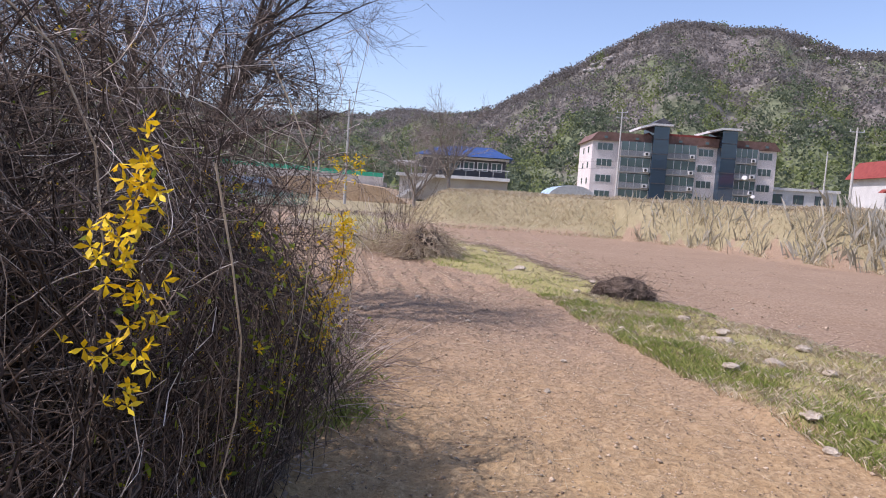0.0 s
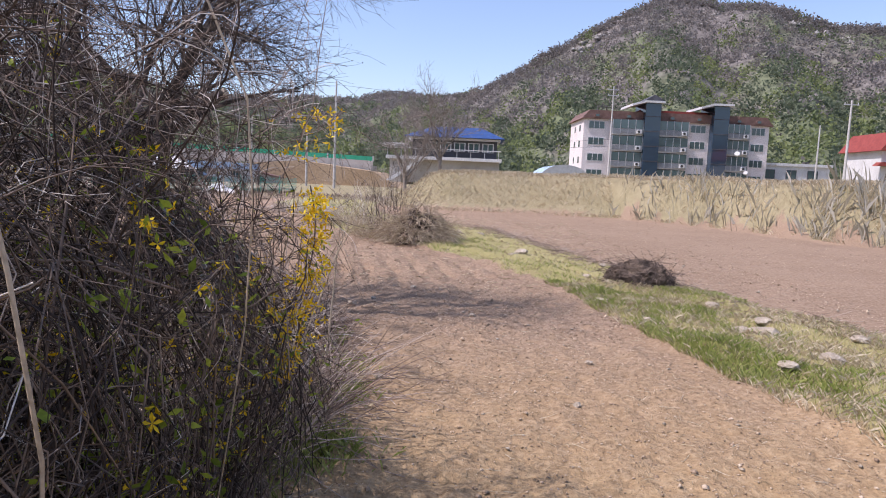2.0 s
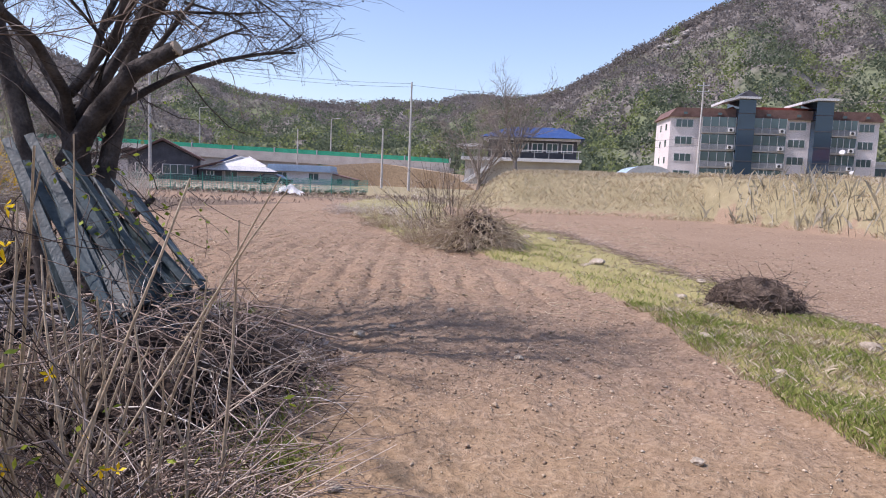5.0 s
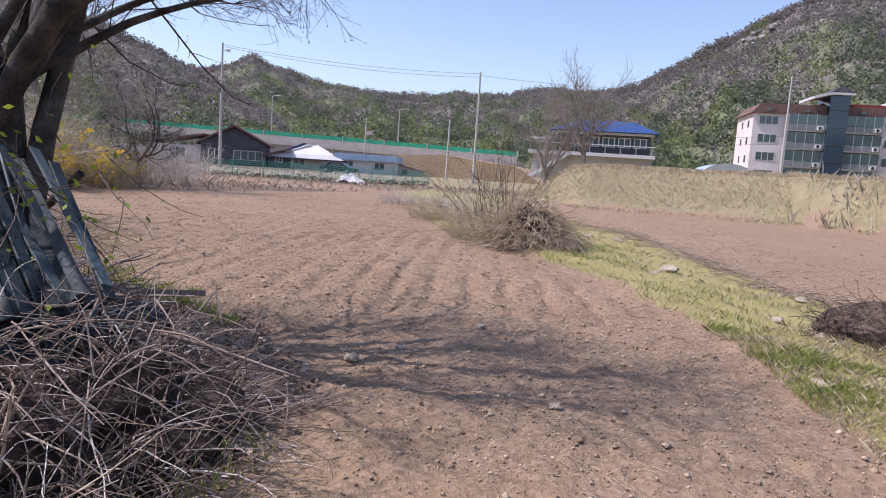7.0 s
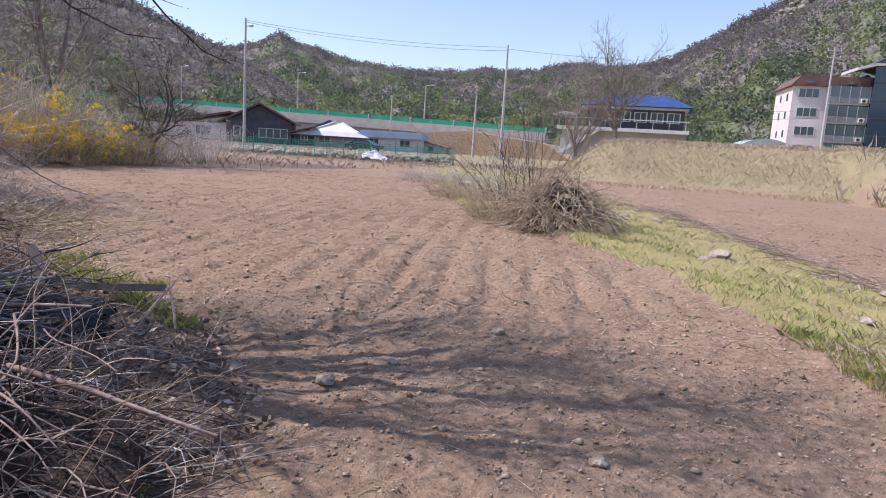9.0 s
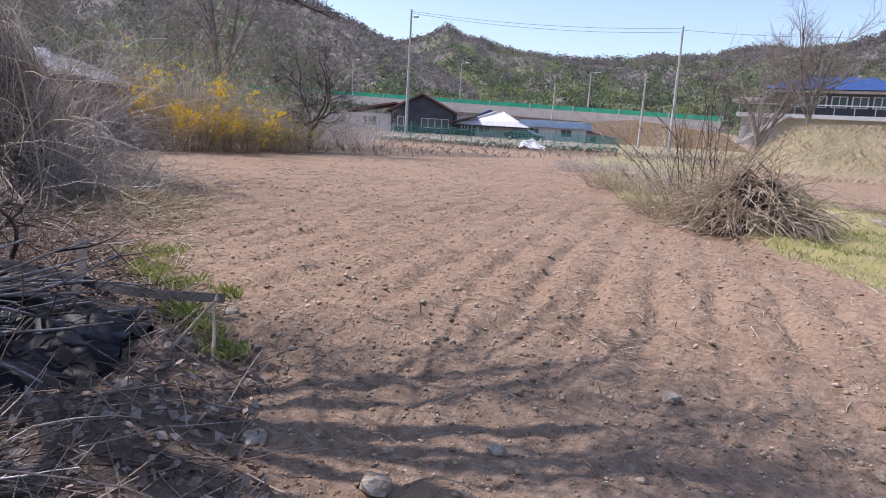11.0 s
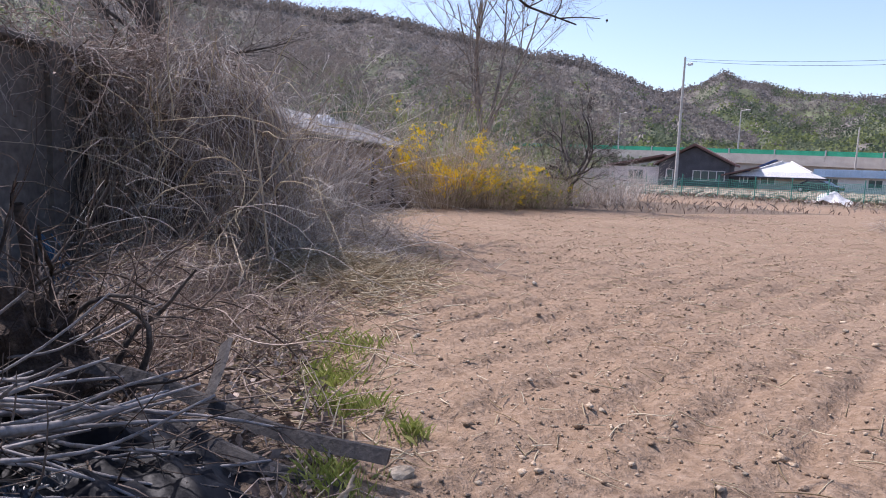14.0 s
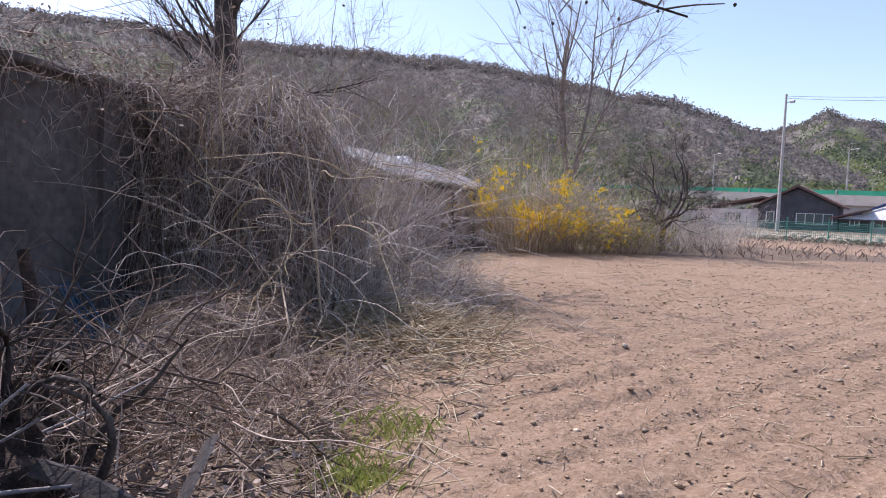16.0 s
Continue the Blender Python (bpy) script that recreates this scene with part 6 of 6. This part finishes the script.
def stone(x, y, s, flat, g):
    bm = bmesh.new()
    bmesh.ops.create_icosphere(bm, subdivisions=2, radius=1)
    off = Vector(g.uniform(0, 50, 3))
    for v in bm.verts:
        v.co *= 0.8 + 0.45 * noise.noise(v.co * 1.1 + off)
        v.co.z *= flat
    bm.transform(Matrix.Scale(s, 4) @ Matrix.Rotation(g.uniform(0, 6), 4, "Z"))
    me = bpy.data.meshes.new("stone")
    bm.to_mesh(me)
    bm.free()
    ob = piece("stone", me, M["stone"], None, "pale field stone lying on the grassy bank", category="stone", group="stones along the bank")
    ob.matrix_world = pose(x, y, at_ground(x, y) + s * flat * 0.35)
    return ob


for x, y, s in ((1.9, 10.2, 0.13), (3.15, 8.65, 0.2), (3.3, 8.4, 0.24), (3.5, 8.9, 0.15), (1.22, 16.0, 0.22), (1.0, 15.6, 0.2), (2.95, 5.4, 0.13), (2.85, 4.9, 0.1), (2.9, 7.0, 0.16), (2.3, 11.8, 0.14), (2.1, 12.6, 0.13), (3.6, 7.6, 0.18), (0.35, 20.5, 0.25), (-0.3, 21.4, 0.22), (3.9, 7.0, 0.12), (4.2, 8.2, 0.14), (3.4, 10.2, 0.16), (2.6, 13.8, 0.12), (2.2, 9.0, 0.1), (-4.3, 24.2, 0.25), (-5.5, 27, 0.3)):
    stone(x, y, s * 0.8, 0.45, g)
for x, y, s in ((-0.64, 6.41, 0.05), (-1.39, 9.37, 0.07), (0.12, 9.04, 0.05), (-1.2, 9.9, 0.05), (-3.39, 10.5, 0.06), (-0.75, 10.87, 0.06), (-2.0, 9.4, 0.06), (1.2, 7.2, 0.045), (0.9, 6.0, 0.04)):
    stone(x, y, s, 0.6, g)["label"] = "small pale stone lying on tilled earth"


def in_field(x, y):
    dl, bank, berm, far = zones(x, y)
    return (dl + bank + berm + far) < 0.35


sets = []
for n, x0, x1, y0, y1, smin, smax in ((34000, -3.5, 3.5, 1.5, 11, 0.003, 0.011), (1400, -3.5, 3.5, 1.5, 12, 0.008, 0.026), (44000, -12, 6, 8, 20, 0.005, 0.015), (12000, -16, 12, 16, 36, 0.008, 0.026), (3500, -12, 6, 8.5, 20, 0.008, 0.03)):
    C = scatter(n, x0, x1, y0, y1, g, in_field)
    s = smin + (smax - smin) * g.uniform(0, 1, len(C)) ** 3.2
    sets.append(lumps(C + np.array([0, 0, 1]) * (s * 0.3)[:, None], s * 1.15, 0.62, g))
V, F = joined(*sets)
piece("soil_clods", mesh_np("soil_clods", V, F), M["clod"], None, "crumbled clods strewn over the tilled earth", kind="stuff", category="soil")
sets = []
for n, x0, x1, y0, y1, smin, smax in ((420, -3.5, 4, 1.5, 12, 0.006, 0.022), (500, -14, 8, 10, 30, 0.012, 0.04)):
    C = scatter(n, x0, x1, y0, y1, g, in_field)
    s = smin + (smax - smin) * g.uniform(0, 1, len(C)) ** 2
    sets.append(lumps(C + np.array([0, 0, 1]) * (s * 0.3)[:, None], s, 0.6, g))
V, F = joined(*sets)
piece("pebbles", mesh_np("pebbles", V, F), M["stone"], None, "pale pebbles strewn over the tilled earth", kind="stuff", category="pebbles")


def straw_set(C, length, g, r=0.0022, flat=0.12):
    n = len(C)
    a = g.uniform(0, 2 * np.pi, n)
    way = np.stack([np.cos(a), np.sin(a), g.normal(size=n) * flat], 1)
    P = wander(C + np.array([0, 0, 0.012]), way, length * g.uniform(0.4, 1.3, n), 4, 0.08, 0.0, g)
    P[..., 2] = np.maximum(P[..., 2], height(P[..., 0].ravel(), P[..., 1].ravel()).reshape(P.shape[:2]) + 0.004)
    return tubes(P, lines_of(P, r, r * 0.6), 3)


C1 = scatter(1500, -4, 4, 1.5, 13, g, in_field)
C2 = scatter(4500, -14, 4, 11, 30, g, in_field)


def along_left(x, y):
    d = x - along(LEFT_EDGE, y, 0)
    return (d > -1.6) & (d < 0.9)


C3 = scatter(15000, -17, -3.5, 10.2, 20, g, along_left)
Cp = np.stack([g.normal(-8.0, 0.7, 3200), g.normal(12.3, 0.45, 3200), np.zeros(3200)], 1)
Cp[:, 2] = height(Cp[:, 0], Cp[:, 1]) + g.uniform(0, 0.12, 3200)
V, F = joined(straw_set(Cp, 0.34, g, 0.006, 0.35), straw_set(C1, 0.11, g), straw_set(C2, 0.2, g, 0.004), straw_set(C3, 0.28, g, 0.0045, 0.3))
piece("straw", mesh_np("straw", V, F), M["straw"], None, "loose dry straw and stalks on the earth", kind="stuff", category="straw")


def on_bank(x, y):
    dl, bank, berm, far = zones(x, y)
    lush = 0.10 + 0.9 * smooth(vnoise(x, y, 0.8) + 0.5 * vnoise(x, y, 2.3) + 0.25 * (1 - 2 * smooth(x - along(BANK_LEFT, y, 0), 0.2, 1.6)), -0.15, 0.35)
    return (bank > 0.4) & (g.uniform(0, 1, len(x)) < lush)


C = np.concatenate([scatter(330000, 0.5, 7, 2.5, 12, g, on_bank), scatter(60000, -6, 6, 12, 28, g, on_bank)])
V, F = blades(C, g.uniform(0.02, 0.075, len(C)) * (1 + 0.5 * vnoise(C[:, 0], C[:, 1], 1.5)), np.where(C[:, 1] < 12, 0.003, 0.007), 0.4, g)
edge = scatter(16000, -4.5, -0.5, 2.5, 10.8, g, lambda x, y: (np.abs(x - along(LEFT_EDGE, y, 0) + 0.22) < 0.24) & (wave(x, y, 1.7, 1.1) > 0.0))
V2, F2 = blades(edge, g.uniform(0.03, 0.11, len(edge)), 0.005, 0.5, g)
tufts = np.concatenate([np.stack([g.normal(x, s, k), g.normal(y, s * 0.8, k), np.zeros(k)], 1) for x, y, s, k in ((-3.69, 10.75, 0.05, 120), (-4.1, 10.63, 0.10, 300), (-4.65, 10.8, 0.12, 380), (-3.4, 10.2, 0.09, 220), (-2.86, 9.98, 0.07, 130), (-3.15, 10.1, 0.07, 110), (-5.1, 11.2, 0.15, 250), (-1.0, 4.9, 0.2, 2600), (-0.98, 5.9, 0.14, 1500), (-1.05, 6.6, 0.14, 600))])
tufts[:, 2] = height(tufts[:, 0], tufts[:, 1])
V3, F3 = blades(tufts, g.uniform(0.03, 0.10, len(tufts)), 0.0035, 0.5, g)
V, F = joined((V, F), (V2, F2), (V3, F3))
piece("grass", mesh_np("grass", V, F), M["grass"], None, "fresh spring grass on banks and field edges", kind="stuff", category="grass")
C = np.concatenate([scatter(90000, 0.5, 8, 2.5, 12, g, lambda x, y: zones(x, y)[1] > 0.35), scatter(42000, -8, 7, 12, 34, g, lambda x, y: zones(x, y)[1] > 0.35)])
V, F = blades(C, g.uniform(0.02, 0.08, len(C)), np.where(C[:, 1] < 12, 0.003, 0.006), 0.7, g)
Cb = scatter(110000, -5, 22, 22, 50, g, lambda x, y: far_side(x, y) > -0.3)
V2, F2 = blades(Cb, g.uniform(0.06, 0.24, len(Cb)), 0.006, 0.6, g)
V, F = joined((V, F), (V2, F2))
piece("dead_grass", mesh_np("dead_grass", V, F), M["straw"], None, "bleached dead grass on the banks", kind="stuff", category="dead grass")
M["reed"] = material("dead_reed", [(0.27, 0.24, 0.17), (0.4, 0.365, 0.28), (0.6, 0.56, 0.47)], 0.4, 0.8, 0.1, 60, random_by="island", translucent=0.45)
C = scatter(36000, 2.5, 24, 10, 40, g, lambda x, y: (far_side(x, y) > -0.3 + 0.4 * vnoise(x, y, 0.8)) & (far_side(x, y) < 4.0) & (g.uniform(0, 1, len(x)) < smooth(x, 5, 13) * (0.55 + 0.45 * vnoise(x, y, 0.6))))
V, F = blades(C, g.uniform(0.3, 1.05, len(C)) * (0.75 + 0.45 * vnoise(C[:, 0], C[:, 1], 0.35)), 0.02, 0.28, g)
piece("reeds", mesh_np("reeds", V, F), M["reed"], None, "bleached dead reeds along the field's far edge", kind="stuff", category="reeds")
# matted dark weeds along the bank's far lip
C = scatter(15000, -3, 5, 8, 24, g, lambda x, y: np.abs(x - along(BANK_RIGHT, y, 0) + 0.35) < 0.32)
C[:, 2] += g.uniform(0, 0.10, len(C)) * smooth(C[:, 1], 11, 13)
V, F = straw_set(C, 0.4, g, 0.004, 0.2)
piece("weed_mat", mesh_np("weed_mat", V, F), M["vine"], None, "matted dark dead weeds along the bank", kind="stuff", category="dead weeds")
# litter of dead leaves and twigs under the thicket and the tree
C = scatter(60000, -9.5, -0.6, 0.8, 13.5, g, lambda x, y: (zones(x, y)[0] > 0.3) & (x > along(LEFT_EDGE, y, 0) - 3.0))
V, F = flakes(C + np.array([0, 0, 0.01]), g.uniform(0.02, 0.06, len(C)), 1.2, g)
piece("leaf_litter", mesh_np("leaf_litter", V, F), M["vine"], None, "dead leaves and litter under the bushes", kind="stuff", category="leaf litter")
C = scatter(7000, -9.5, -0.8, 3.5, 13.5, g, lambda x, y: (zones(x, y)[0] > 0.4) & (x > along(LEFT_EDGE, y, 0) - 3.0))
V, F = straw_set(C, 0.35, g, 0.004, 0.4)
piece("twig_litter", mesh_np("twig_litter", V, F), M["vine"], None, "fallen twigs under the bushes", kind="stuff", category="twigs")

# ---- far field edge: net fence, rubble, tarpaulin ----
M["net"] = material("green_net", [(0.05, 0.22, 0.17), (0.10, 0.32, 0.26)], 2, 0.6, 0.1, 20)
fence = thing("net_fence", -24, 40, 0.2, "sagging green net fence on thin posts", "fence")
line = [(-33, 33.5), (-29, 37), (-25, 41), (-21, 45.5), (-17.5, 51), (-15, 58)]
for (xa, ya), (xb, yb) in zip(line, line[1:]):
    for q in range(3):
        u = q / 3
        x, y = xa + (xb - xa) * u + 24, ya + (yb - ya) * u - 40
        part("post", rod(bmesh.new(), (x, y, -0.3), (x, y, 1.25), 0.035, 0.03, 6), M["net"], fence)
    P = []
    m = 60
    for k in range(m):
        u = k / m
        x, y = xa + (xb - xa) * u + 24, ya + (yb - ya) * u - 40
        P.append([(x, y, 0), (x, y, 0.5), (x, y, 1.0 + 0.05 * math.sin(k * 0.7))])
    bundle("net", np.array(P), 0.012, 0.012, M["net"], fence, "fine green netting")
    P = [[(xa + 24 + (xb - xa) * u, ya - 40 + (yb - ya) * u, z + 0.04 * math.sin(u * 20)) for u in np.linspace(0, 1, 8)] for z in np.arange(0.1, 1.05, 0.13)]
    bundle("net", np.array(P), 0.011, 0.011, M["net"], fence)
t = g.uniform(0, 1, 6000)
px, py = np.interp(t, np.linspace(0, 1, 6), [p[0] for p in line]), np.interp(t, np.linspace(0, 1, 6), [p[1] for p in line])
off = g.uniform(0.4, 16, 6000)
C = np.stack([px - 0.5 * off, py + 0.8 * off, g.uniform(0.0, 0.35, 6000)], 1)
V, F = lumps(C, g.uniform(0.08, 0.3, 6000), 0.7, g)
piece("rubble", mesh_np("rubble", V, F), M["stone"], None, "grey rubble stones behind the net fence", kind="stuff", category="rubble")
C = scatter(6000, -34, -5, 26, 52, g, lambda x, y: (zones(x, y)[3] > 0.2) | (zones(x, y)[0] > 0.5))
V, F = blades(C, g.uniform(0.06, 0.3, len(C)), 0.03, 0.6, g)
piece("weeds", mesh_np("weeds", V, F), M["vine"], None, "dry weeds on the field's far bank", kind="stuff", category="weeds")
tp = thing("tarpaulin_heap", -18.6, 49.5, at_ground(-18.6, 49.5), "small heap under a pale green tarpaulin", "tarpaulin")
u, v = np.meshgrid(np.linspace(-1.3, 1.3, 18), np.linspace(-0.8, 0.8, 12))
zz = 0.75 * np.exp(-(u ** 2) * 1.2 - v ** 2 * 2) + 0.06 * np.sin(u * 7 + v * 5)
k = np.arange(u.size).reshape(u.shape)
piece("cover", mesh_np("cover", np.stack([u, v, np.maximum(zz, 0.0)], -1), np.stack([k[:-1, :-1], k[:-1, 1:], k[1:, 1:], k[1:, :-1]], -1).reshape(-1, 4)), M["white"], tp, smooth=True)
